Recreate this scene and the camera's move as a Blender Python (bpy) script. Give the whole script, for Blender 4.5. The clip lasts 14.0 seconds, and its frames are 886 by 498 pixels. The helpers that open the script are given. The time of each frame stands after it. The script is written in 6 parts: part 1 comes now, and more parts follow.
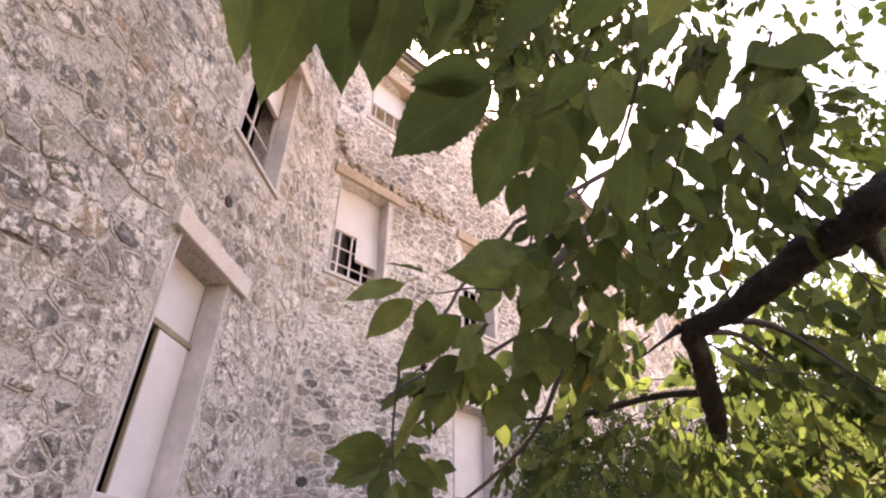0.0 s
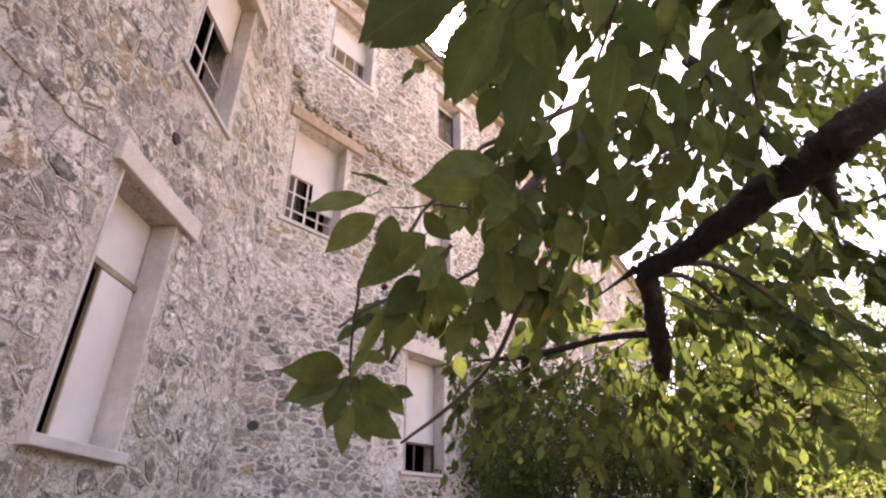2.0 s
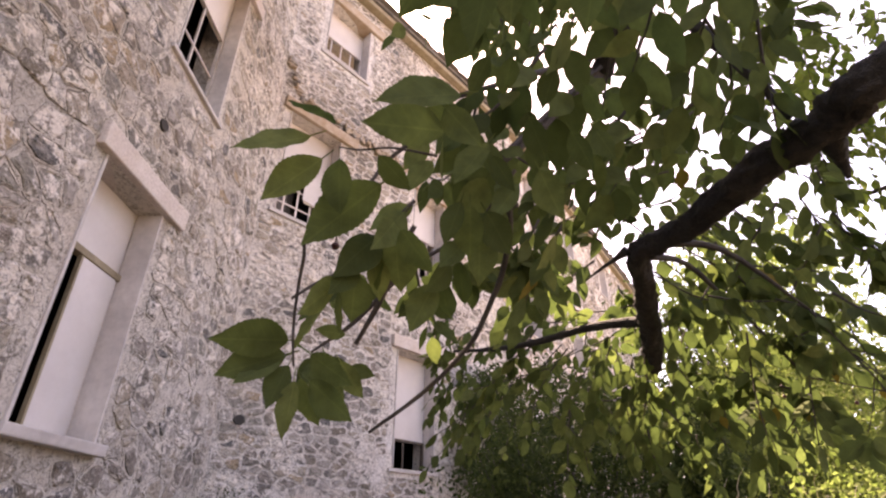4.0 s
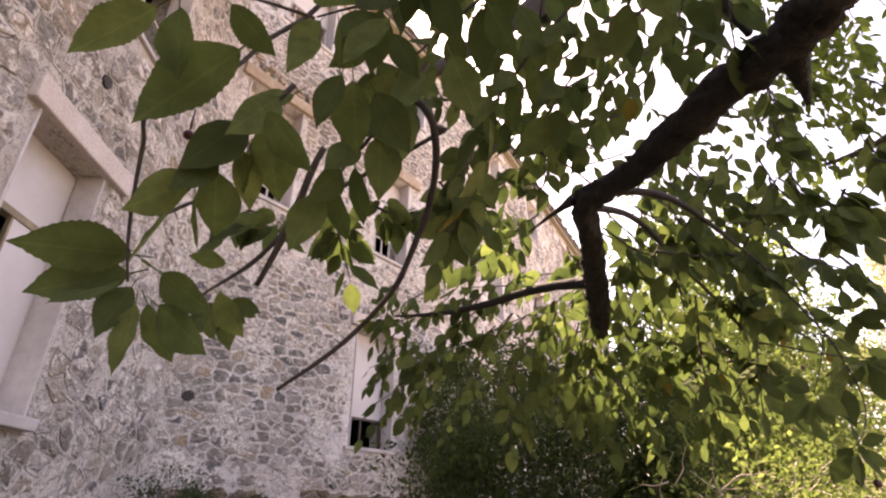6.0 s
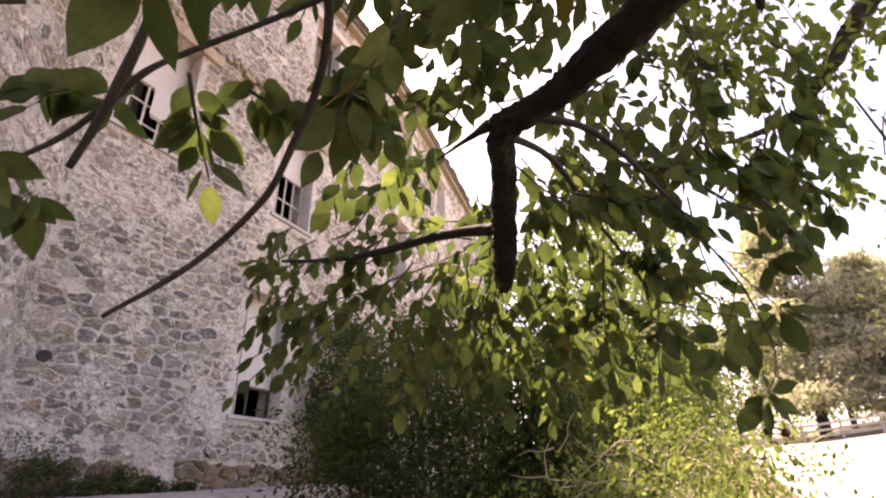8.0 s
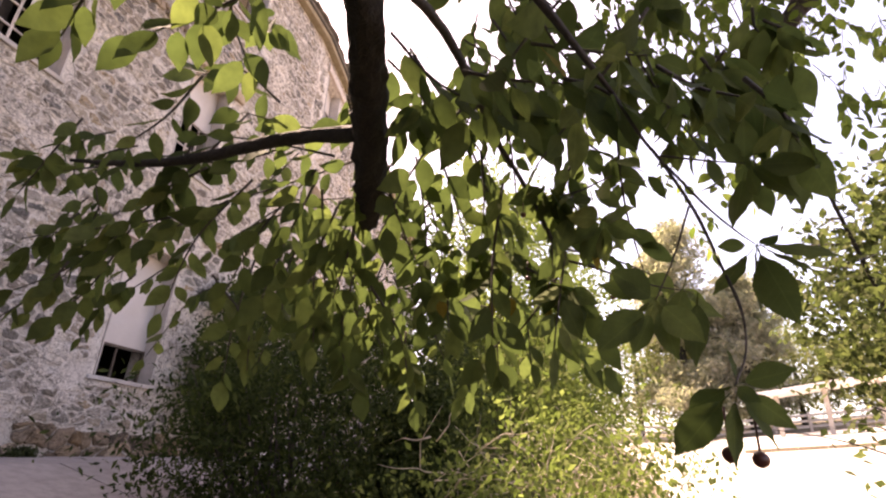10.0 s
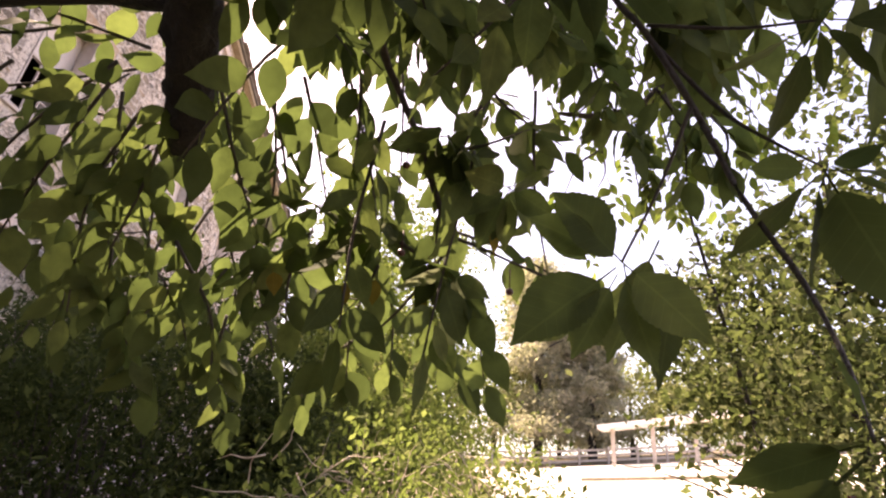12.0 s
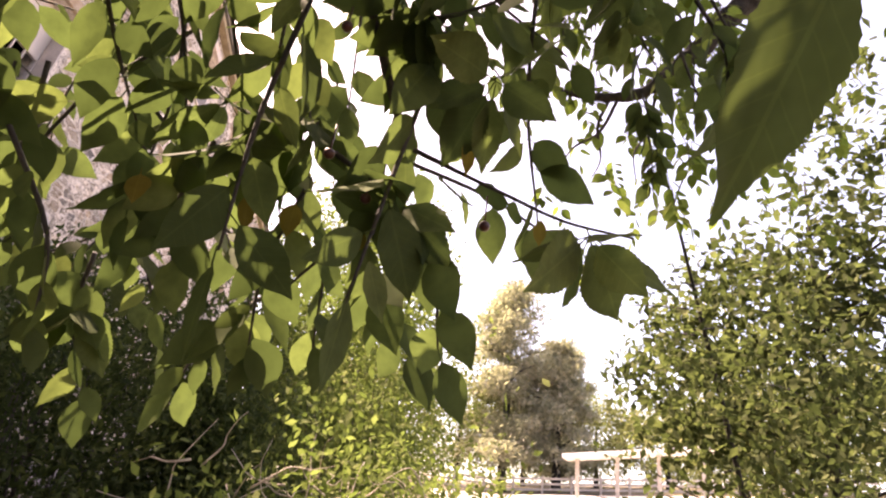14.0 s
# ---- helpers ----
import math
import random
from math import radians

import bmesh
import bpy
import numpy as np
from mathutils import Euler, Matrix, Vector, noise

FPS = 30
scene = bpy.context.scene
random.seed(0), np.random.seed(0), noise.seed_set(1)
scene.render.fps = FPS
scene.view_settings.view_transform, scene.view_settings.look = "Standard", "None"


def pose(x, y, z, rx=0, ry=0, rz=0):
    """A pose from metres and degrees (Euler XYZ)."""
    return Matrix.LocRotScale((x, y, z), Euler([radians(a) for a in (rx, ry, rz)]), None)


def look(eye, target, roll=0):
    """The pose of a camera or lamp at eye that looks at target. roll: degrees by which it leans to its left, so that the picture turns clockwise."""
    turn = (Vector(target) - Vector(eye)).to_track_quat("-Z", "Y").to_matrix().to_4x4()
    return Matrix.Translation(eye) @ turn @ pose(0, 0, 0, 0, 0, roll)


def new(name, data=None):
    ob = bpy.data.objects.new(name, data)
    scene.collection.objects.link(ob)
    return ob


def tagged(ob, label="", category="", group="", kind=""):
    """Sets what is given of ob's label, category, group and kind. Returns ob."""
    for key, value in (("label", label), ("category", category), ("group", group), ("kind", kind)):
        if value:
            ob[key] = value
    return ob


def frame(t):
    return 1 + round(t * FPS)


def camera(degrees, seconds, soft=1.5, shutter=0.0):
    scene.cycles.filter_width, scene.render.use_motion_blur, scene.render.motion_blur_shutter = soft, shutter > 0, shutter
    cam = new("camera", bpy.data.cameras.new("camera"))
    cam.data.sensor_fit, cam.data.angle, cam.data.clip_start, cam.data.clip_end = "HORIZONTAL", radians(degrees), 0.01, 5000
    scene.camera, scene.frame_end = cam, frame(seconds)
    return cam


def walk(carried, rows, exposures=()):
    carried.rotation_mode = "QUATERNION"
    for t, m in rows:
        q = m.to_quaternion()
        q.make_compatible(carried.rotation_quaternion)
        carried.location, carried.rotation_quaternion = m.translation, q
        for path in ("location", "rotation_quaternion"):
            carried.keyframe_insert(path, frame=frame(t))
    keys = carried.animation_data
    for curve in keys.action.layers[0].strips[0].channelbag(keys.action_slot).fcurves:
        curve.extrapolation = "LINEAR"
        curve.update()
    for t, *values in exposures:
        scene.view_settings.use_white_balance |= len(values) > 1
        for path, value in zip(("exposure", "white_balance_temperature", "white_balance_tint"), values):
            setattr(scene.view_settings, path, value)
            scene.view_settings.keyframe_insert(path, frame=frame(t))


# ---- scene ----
cam = camera(80.0, 14.0, 2.2)
PATH = [
    (0.0, 0.0002, 0.0002, 1.3866, 123.351, -0.351, -43.687),
    (0.5, 0.0114, 0.0153, 1.3782, 121.757, -0.729, -44.585),
    (1.0, 0.0133, 0.0231, 1.3700, 120.116, -0.451, -45.432),
    (1.5, 0.0179, 0.0292, 1.3682, 119.007, 0.161, -47.116),
    (2.0, 0.0236, 0.0349, 1.3645, 118.365, 0.323, -48.690),
    (2.5, 0.0342, 0.0430, 1.3627, 118.144, 0.131, -49.418),
    (5.0, 0.1849, 0.0781, 1.3637, 118.336, -0.778, -50.030),
    (5.5, 0.2182, 0.0820, 1.3616, 117.470, -0.765, -51.462),
    (6.0, 0.2432, 0.0886, 1.3491, 116.392, -0.108, -53.533),
    (6.5, 0.2840, 0.1112, 1.3519, 115.600, -0.219, -56.607),
    (7.0, 0.3137, 0.1306, 1.3526, 115.211, -0.456, -59.440),
    (7.5, 0.3472, 0.1438, 1.3495, 114.593, -0.405, -61.867),
    (8.0, 0.3761, 0.1544, 1.3334, 113.757, 0.376, -64.495),
    (10.5, 0.7848, 0.1731, 1.3761, 112.434, -4.032, -79.052),
    (11.0, 0.8373, 0.1743, 1.3801, 113.190, -5.199, -83.763),
    (11.5, 0.8756, 0.1780, 1.3883, 114.024, -4.878, -87.784),
    (12.0, 0.9301, 0.1870, 1.3999, 114.619, -4.544, -89.954),
    (12.5, 0.9839, 0.1918, 1.3976, 114.972, -5.276, -91.521),
    (13.0, 1.0370, 0.1832, 1.3939, 116.109, -6.145, -92.488),
    (13.5, 1.0888, 0.1704, 1.4033, 116.743, -6.966, -93.194),
    (14.0, 1.1225, 0.1610, 1.4052, 117.013, -7.381, -93.911),
]
walk(cam, [(t, pose(x, y, z, rx, ry, rz)) for t, x, y, z, rx, ry, rz in PATH],
     [(0.0, 2.82, 8750, 36), (2.5, 2.63, 8750, 36), (5.0, 2.57, 8850, 36), (7.5, 2.43, 8850, 36), (10.5, 2.16, 8800, 36), (14.0, 2.36, 8800, 36)])

# ---- world, sun, exposure ----
SUN_AZ = radians(30.0)      # from +y towards +x
SUN_EL = radians(58.3)
world = bpy.data.worlds.new("sky")
scene.world = world
world.use_nodes = True
wn = world.node_tree.nodes
sky = wn.new("ShaderNodeTexSky")
sky.sky_type = "NISHITA"
sky.sun_disc = False
sky.sun_elevation = SUN_EL
sky.sun_rotation = SUN_AZ
sky.air_density = 1.0
sky.dust_density = 3.0
wn["Background"].inputs["Strength"].default_value = 0.15
world.node_tree.links.new(sky.outputs[0], wn["Background"].inputs[0])
sun = new("sun", bpy.data.lights.new("sun", "SUN"))
sun.data.energy = 4.5
sun.data.angle = radians(0.6)
sun.data.color = (1.0, 0.95, 0.86)
sd = Vector((math.sin(SUN_AZ) * math.cos(SUN_EL), math.cos(SUN_AZ) * math.cos(SUN_EL), math.sin(SUN_EL)))
sun.matrix_world = look(sd * 60, (0, 0, 0))


# ---- materials ----
def mat(name):
    m = bpy.data.materials.new(name)
    m.use_nodes = True
    nt = m.node_tree
    return m, nt, nt.nodes["Principled BSDF"]


def node(nt, kind, **kw):
    n = nt.nodes.new(kind)
    for k, v in kw.items():
        n.inputs[k].default_value = v
    return n


def ramp(nt, src, stops, interp="LINEAR"):
    r = nt.nodes.new("ShaderNodeValToRGB")
    r.color_ramp.interpolation = interp
    e = r.color_ramp.elements
    while len(e) < len(stops):
        e.new(0.5)
    for el, (p, c) in zip(e, stops):
        el.position, el.color = p, (*c, 1.0)
    nt.links.new(src, r.inputs[0])
    return r.outputs[0]


def mixc(nt, fac, a, b, mode="MIX"):
    n = nt.nodes.new("ShaderNodeMix")
    n.data_type, n.blend_type = "RGBA", mode
    for sock, v in ((n.inputs[0], fac), (n.inputs[6], a), (n.inputs[7], b)):
        if hasattr(v, "is_linked"):
            nt.links.new(v, sock)
        else:
            sock.default_value = v if isinstance(v, (int, float)) else (*v, 1.0)
    return n.outputs[2]


def tex(nt, scale, detail=4.0, rough=0.55, coords="Object", stretch=None):
    tc = nt.nodes.new("ShaderNodeTexCoord")
    n = node(nt, "ShaderNodeTexNoise", Scale=scale, Detail=detail, Roughness=rough)
    src = tc.outputs[coords]
    if stretch:
        mp = nt.nodes.new("ShaderNodeMapping")
        mp.inputs["Scale"].default_value = stretch
        nt.links.new(src, mp.inputs[0])
        src = mp.outputs[0]
    nt.links.new(src, n.inputs["Vector"])
    return n.outputs["Fac"]


def worldtex(nt, scale, detail=4.0, rough=0.55):
    g = nt.nodes.new("ShaderNodeNewGeometry")
    n = node(nt, "ShaderNodeTexNoise", Scale=scale, Detail=detail, Roughness=rough)
    nt.links.new(g.outputs["Position"], n.inputs["Vector"])
    return n.outputs["Fac"]


def bump(nt, bsdf, height, strength, dist=0.01):
    b = node(nt, "ShaderNodeBump", Strength=strength, Distance=dist)
    nt.links.new(height, b.inputs["Height"])
    nt.links.new(b.outputs[0], bsdf.inputs["Normal"])


def simple(name, c1, c2, scale, rough=0.85, bs=0.4, bscale=None, bdist=0.01, metal=0.0, stretch=None, coords="Object", wear=0.45):
    m, nt, b = mat(name)
    f = tex(nt, scale, 5.0, 0.6, coords, stretch)
    fine = tex(nt, bscale or scale * 9, 4.0, 0.65, coords, stretch)
    c = ramp(nt, f, [(0.3, c1), (0.7, c2)])
    c = mixc(nt, ramp(nt, fine, [(0.42, (0, 0, 0)), (0.62, (wear, wear, wear))]), c, tuple(v * 0.62 for v in c1))
    nt.links.new(c, b.inputs["Base Color"])
    b.inputs["Roughness"].default_value, b.inputs["Metallic"].default_value = rough, metal
    bump(nt, b, fine, bs, bdist)
    return m


def ridge(nt, scale, width, seed=0.0):
    """Thin wandering lines: 1 on the line."""
    g = nt.nodes.new("ShaderNodeNewGeometry")
    n = node(nt, "ShaderNodeTexNoise", Scale=scale, Detail=6.0, Roughness=0.68)
    off = nt.nodes.new("ShaderNodeVectorMath")
    off.inputs[1].default_value = (seed, seed * 1.7, seed * 0.6)
    nt.links.new(g.outputs["Position"], off.inputs[0])
    nt.links.new(off.outputs[0], n.inputs["Vector"])
    sub = nt.nodes.new("ShaderNodeMath")
    sub.operation = "SUBTRACT"
    nt.links.new(n.outputs["Fac"], sub.inputs[0])
    sub.inputs[1].default_value = 0.5
    ab = nt.nodes.new("ShaderNodeMath")
    ab.operation = "ABSOLUTE"
    nt.links.new(sub.outputs[0], ab.inputs[0])
    return ramp(nt, ab.outputs[0], [(0.0, (1, 1, 1)), (width, (0, 0, 0))])


def add(nt, a, b, k):
    n = nt.nodes.new("ShaderNodeMath")
    n.operation = "MULTIPLY_ADD"
    nt.links.new(b, n.inputs[0])
    n.inputs[1].default_value = k
    nt.links.new(a, n.inputs[2])
    return n.outputs[0]


def stone_mat(name, island, tint=(1.0, 1.0, 1.0)):
    m, nt, b = mat(name)
    if island:
        rnd = nt.nodes.new("ShaderNodeNewGeometry").outputs["Random Per Island"]
    else:
        rnd = nt.nodes.new("ShaderNodeObjectInfo").outputs["Random"]
    base = ramp(nt, rnd, [(0.0, (0.215, 0.180, 0.150)), (0.12, (0.32, 0.265, 0.205)), (0.25, (0.150, 0.136, 0.120)), (0.37, (0.39, 0.335, 0.265)),
                          (0.49, (0.19, 0.16, 0.125)), (0.60, (0.34, 0.305, 0.27)), (0.70, (0.105, 0.102, 0.098)), (0.77, (0.36, 0.265, 0.165)),
                          (0.82, (0.40, 0.36, 0.32)), (0.92, (0.25, 0.23, 0.195))], "CONSTANT")
    grain, speck, vein = worldtex(nt, 30, 7, 0.72), worldtex(nt, 85, 4, 0.7), worldtex(nt, 11, 6, 0.7)
    c = mixc(nt, ramp(nt, grain, [(0.50, (0, 0, 0)), (0.64, (0.6, 0.6, 0.6))]), base, (0.085, 0.075, 0.068))
    c = mixc(nt, ramp(nt, vein, [(0.50, (0, 0, 0)), (0.60, (0.6, 0.6, 0.6))]), c, (0.43, 0.385, 0.345))
    c = mixc(nt, ramp(nt, speck, [(0.55, (0, 0, 0)), (0.66, (0.6, 0.6, 0.6))]), c, (0.48, 0.44, 0.40))
    # lime left on the stones in patches and smears
    lime, smear = worldtex(nt, 1.3, 7, 0.68), worldtex(nt, 13.0, 6, 0.72)
    patch = ramp(nt, lime, [(0.44, (0, 0, 0)), (0.60, (1, 1, 1))])
    c = mixc(nt, ramp(nt, add(nt, smear, patch, 0.20), [(0.60, (0, 0, 0)), (0.67, (0.9, 0.9, 0.9))]), c, (0.74, 0.675, 0.605))
    c = mixc(nt, ridge(nt, 5.0, 0.012, 3.0), c, (0.07, 0.058, 0.05))
    c = mixc(nt, 1.0, c, tint, "MULTIPLY")
    nt.links.new(c, b.inputs["Base Color"])
    b.inputs["Roughness"].default_value = 0.92
    bump(nt, b, add(nt, vein, grain, 0.6), 1.0, 0.03)
    return m


def mortar_mat(name, tint=(1.0, 1.0, 1.0)):
    m, nt, b = mat(name)
    big, mid, fine, pit = worldtex(nt, 0.8, 6, 0.65), worldtex(nt, 8, 6, 0.7), worldtex(nt, 32, 6, 0.72), worldtex(nt, 70, 3, 0.6)
    c = ramp(nt, big, [(0.3, (0.54, 0.49, 0.44)), (0.5, (0.715, 0.665, 0.61)), (0.75, (0.80, 0.755, 0.70))])
    c = mixc(nt, ramp(nt, mid, [(0.56, (0, 0, 0)), (0.68, (0.6, 0.6, 0.6))]), c, (0.33, 0.285, 0.25))
    c = mixc(nt, ramp(nt, fine, [(0.58, (0, 0, 0)), (0.68, (0.7, 0.7, 0.7))]), c, (0.22, 0.185, 0.16))
    c = mixc(nt, ramp(nt, pit, [(0.57, (0, 0, 0)), (0.66, (0.7, 0.7, 0.7))]), c, (0.74, 0.69, 0.65))
    rust = worldtex(nt, 0.55, 5, 0.6)
    c = mixc(nt, ramp(nt, rust, [(0.56, (0, 0, 0)), (0.70, (0.45, 0.45, 0.45))]), c, (0.50, 0.38, 0.27))
    c = mixc(nt, ridge(nt, 2.6, 0.010, 0.0), c, (0.09, 0.07, 0.055))
    c = mixc(nt, ridge(nt, 9.0, 0.014, 7.0), c, (0.16, 0.13, 0.11))
    c = mixc(nt, 1.0, c, tint, "MULTIPLY")
    nt.links.new(c, b.inputs["Base Color"])
    b.inputs["Roughness"].default_value = 0.95
    bump(nt, b, add(nt, mid, fine, 0.6), 1.0, 0.035)
    return m


def veins(nt):
    """Midrib and slanting side veins of a leaf that runs along its own x; 1 on a vein."""
    tc = nt.nodes.new("ShaderNodeTexCoord")
    sp = nt.nodes.new("ShaderNodeSeparateXYZ")
    nt.links.new(tc.outputs["Object"], sp.inputs[0])

    def calc(op, a, b=0.0, c=0.0):
        n = nt.nodes.new("ShaderNodeMath")
        n.operation = op
        for s, v in zip(n.inputs, (a, b, c)):
            if hasattr(v, "is_linked"):
                nt.links.new(v, s)
            else:
                s.default_value = v
        return n.outputs[0]

    across = calc("ABSOLUTE", sp.outputs["Y"])
    rib = calc("LESS_THAN", across, 0.011)
    wave = calc("FRACT", calc("MULTIPLY", calc("MULTIPLY_ADD", across, -0.75, sp.outputs["X"]), 9.0))
    side = calc("LESS_THAN", calc("ABSOLUTE", calc("SUBTRACT", wave, 0.5)), 0.05)
    return calc("MAXIMUM", rib, calc("MULTIPLY", side, 0.6))


def leaf_mat(name, stops, trans=0.45, spec=0.03, island=False):
    m, nt, b = mat(name)
    if island:
        rnd = nt.nodes.new("ShaderNodeNewGeometry").outputs["Random Per Island"]
    else:
        rnd = nt.nodes.new("ShaderNodeObjectInfo").outputs["Random"]
    c = ramp(nt, rnd, stops)
    blot = worldtex(nt, 45, 3, 0.6)
    c = mixc(nt, ramp(nt, blot, [(0.35, (0, 0, 0)), (0.7, (0.5, 0.5, 0.5))]), c, tuple(v * 0.6 for v in stops[0][1]))
    if not island:
        vn = veins(nt)
        c = mixc(nt, vn, c, mixc(nt, 1.0, c, (1.2, 1.18, 1.15), "MULTIPLY"))
        bump(nt, b, vn, 0.2, 0.03)
    nt.links.new(c, b.inputs["Base Color"])
    b.inputs["Roughness"].default_value = 0.68
    b.inputs["Specular IOR Level"].default_value = spec
    tr = nt.nodes.new("ShaderNodeBsdfTranslucent")
    light = mixc(nt, 1.0, c, (1.5, 1.72, 1.15), "MULTIPLY")
    nt.links.new(light, tr.inputs["Color"])
    mx = nt.nodes.new("ShaderNodeMixShader")
    mx.inputs[0].default_value = trans
    nt.links.new(b.outputs[0], mx.inputs[1])
    nt.links.new(tr.outputs[0], mx.inputs[2])
    nt.links.new(mx.outputs[0], nt.nodes["Material Output"].inputs["Surface"])
    return m


STONE = stone_mat("rubble_stone", False)
STONE_REST = stone_mat("rubble_stone_far", True)
BASE_STONE = stone_mat("brown_footing_stone", True, (0.62, 0.52, 0.42))
MORTAR = mortar_mat("lime_mortar")
OLD_MORTAR = mortar_mat("old_grey_mortar", (0.86, 0.85, 0.82))
PLASTER = simple("smooth_stained_plaster", (0.40, 0.365, 0.345), (0.60, 0.555, 0.525), 2.2, 0.9, 0.10, 14.0, 0.004, wear=0.22)
CREVICE = simple("dark_crevice", (0.06, 0.048, 0.038), (0.42, 0.36, 0.30), 7.0, 0.95, 0.9, 40.0, 0.02)
SANDY = simple("sandy_rubble", (0.27, 0.20, 0.14), (0.52, 0.43, 0.33), 8.0, 0.95, 0.8, 40.0, 0.02)
CONCRETE = simple("weathered_concrete", (0.34, 0.31, 0.29), (0.54, 0.50, 0.475), 1.8, 0.9, 0.08, wear=0.15)
LINTEL = simple("stained_lintel", (0.50, 0.42, 0.36), (0.62, 0.56, 0.52), 5.0, 0.9, 0.4)
RUSTY = simple("rust_stained_lintel", (0.34, 0.24, 0.15), (0.50, 0.42, 0.34), 6.0, 0.9, 0.4)
BOARD = simple("painted_board", (0.54, 0.50, 0.475), (0.62, 0.58, 0.555), 2.5, 0.6, 0.1, 30.0, 0.004, wear=0.06)
FRAME = simple("peeling_white_paint", (0.52, 0.46, 0.42), (0.66, 0.61, 0.58), 12.0, 0.7, 0.3, 60.0, 0.004)
OLDWOOD = simple("bare_weathered_wood", (0.24, 0.19, 0.12), (0.36, 0.30, 0.20), 9.0, 0.8, 0.4)
# near-black colour stands in for the lack of light in rooms and holes
DARK = simple("painted_darkness", (0.03, 0.027, 0.025), (0.05, 0.045, 0.04), 2.0, 0.95, 0.1)
ROOF = simple("old_roof_edge", (0.10, 0.09, 0.08), (0.22, 0.19, 0.16), 4.0, 0.9, 0.5)
BARK = simple("dark_cherry_bark", (0.012, 0.0115, 0.011), (0.034, 0.031, 0.028), 14.0, 0.9, 1.0, 60.0, 0.01)
LICHEN = simple("grey_lichen_bark", (0.016, 0.014, 0.013), (0.085, 0.073, 0.062), 24.0, 0.9, 1.0, 60.0, 0.01)
TWIG = simple("brown_twig", (0.028, 0.023, 0.019), (0.068, 0.055, 0.045), 30.0, 0.75, 0.5)
DRYTWIG = simple("dry_grey_twig", (0.36, 0.30, 0.23), (0.58, 0.51, 0.42), 20.0, 0.85, 0.4)
BERRY = simple("dark_red_fruit", (0.045, 0.010, 0.009), (0.085, 0.016, 0.012), 40.0, 0.3, 0.1)
SLAB = simple("grey_concrete_path", (0.24, 0.22, 0.215), (0.34, 0.31, 0.30), 1.2, 0.9, 0.3)
LOT = simple("pale_gravel_lot", (0.40, 0.37, 0.33), (0.52, 0.48, 0.43), 0.35, 0.95, 0.4, 8.0, 0.02, coords="Object")
SOIL = simple("leafy_soil", (0.07, 0.055, 0.035), (0.16, 0.13, 0.07), 1.5, 0.95, 0.6, 14.0, 0.03)
FENCEWOOD = simple("sun_bleached_wood", (0.34, 0.30, 0.26), (0.48, 0.44, 0.39), 2.0, 0.85, 0.3)
LEAF = leaf_mat("cherry_leaf", [(0.0, (0.050, 0.068, 0.028)), (0.5, (0.078, 0.104, 0.042)), (0.85, (0.108, 0.136, 0.054)), (1.0, (0.145, 0.17, 0.065))], 0.38)
LEAF_REST = leaf_mat("cherry_leaf_far", [(0.0, (0.050, 0.068, 0.028)), (0.5, (0.078, 0.104, 0.042)), (0.85, (0.108, 0.136, 0.054)), (1.0, (0.145, 0.17, 0.065))], 0.38, island=True)
YELLOW = leaf_mat("yellowed_leaf", [(0.0, (0.13, 0.095, 0.022)), (1.0, (0.19, 0.145, 0.040))], 0.4)
DARKWOOD = simple("dark_brown_frame", (0.07, 0.052, 0.04), (0.15, 0.12, 0.095), 9.0, 0.8, 0.4)
YARDLEAF = leaf_mat("yard_tree_leaf", [(0.0, (0.040, 0.052, 0.023)), (0.6, (0.075, 0.092, 0.040)), (1.0, (0.13, 0.15, 0.068))], 0.4, island=True)
WHITEROOF = simple("sun_bleached_white_sheet", (0.66, 0.64, 0.61), (0.78, 0.76, 0.73), 1.0, 0.7, 0.1, wear=0.1)
# leaf green lightened to look lit through by the sun
LIGHTLEAF = leaf_mat("sunlit_tone_hanging_leaf", [(0.0, (0.075, 0.105, 0.028)), (0.6, (0.12, 0.155, 0.045)), (1.0, (0.17, 0.20, 0.065))], 0.55, island=True)
WEED = leaf_mat("wall_weed_leaf", [(0.0, (0.045, 0.058, 0.030)), (0.6, (0.075, 0.092, 0.045)), (1.0, (0.11, 0.13, 0.06))], 0.3, island=True)
# shade beside the wall is painted into this leaf green
IVY = leaf_mat("shade_darkened_leaf", [(0.0, (0.030, 0.044, 0.018)), (0.6, (0.050, 0.070, 0.027)), (1.0, (0.095, 0.122, 0.044))], 0.3, island=True)
# lighter green that carries the sunlight on the open shrubs
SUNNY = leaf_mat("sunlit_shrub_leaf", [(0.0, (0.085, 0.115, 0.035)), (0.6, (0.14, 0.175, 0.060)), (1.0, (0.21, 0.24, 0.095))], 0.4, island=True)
# distance haze is put into these two colours by lightening them
PINE = leaf_mat("haze_paled_pine_needles", [(0.0, (0.20, 0.19, 0.155)), (0.6, (0.30, 0.28, 0.235)), (1.0, (0.40, 0.36, 0.30))], 0.55, island=True)
FAR = leaf_mat("haze_paled_tree_leaf", [(0.0, (0.115, 0.13, 0.058)), (0.6, (0.19, 0.20, 0.095)), (1.0, (0.26, 0.26, 0.14))], 0.35, island=True)


# ---- building helpers ----
def mesh_from(name, bm, material):
    me = bpy.data.meshes.new(name)
    bm.to_mesh(me)
    bm.free()
    me.materials.append(material)
    return me


def part(name, bm, material, parent, label="", smooth=False):
    me = mesh_from(name, bm, material)
    if smooth:
        me.shade_smooth()
    ob = new(name, me)
    ob.parent = parent
    if label:
        ob["label"] = label
    return ob


def thing(name, m, label, category, group="", kind=""):
    e = new(name)
    e.matrix_world = m
    return tagged(e, label, category, group, kind)


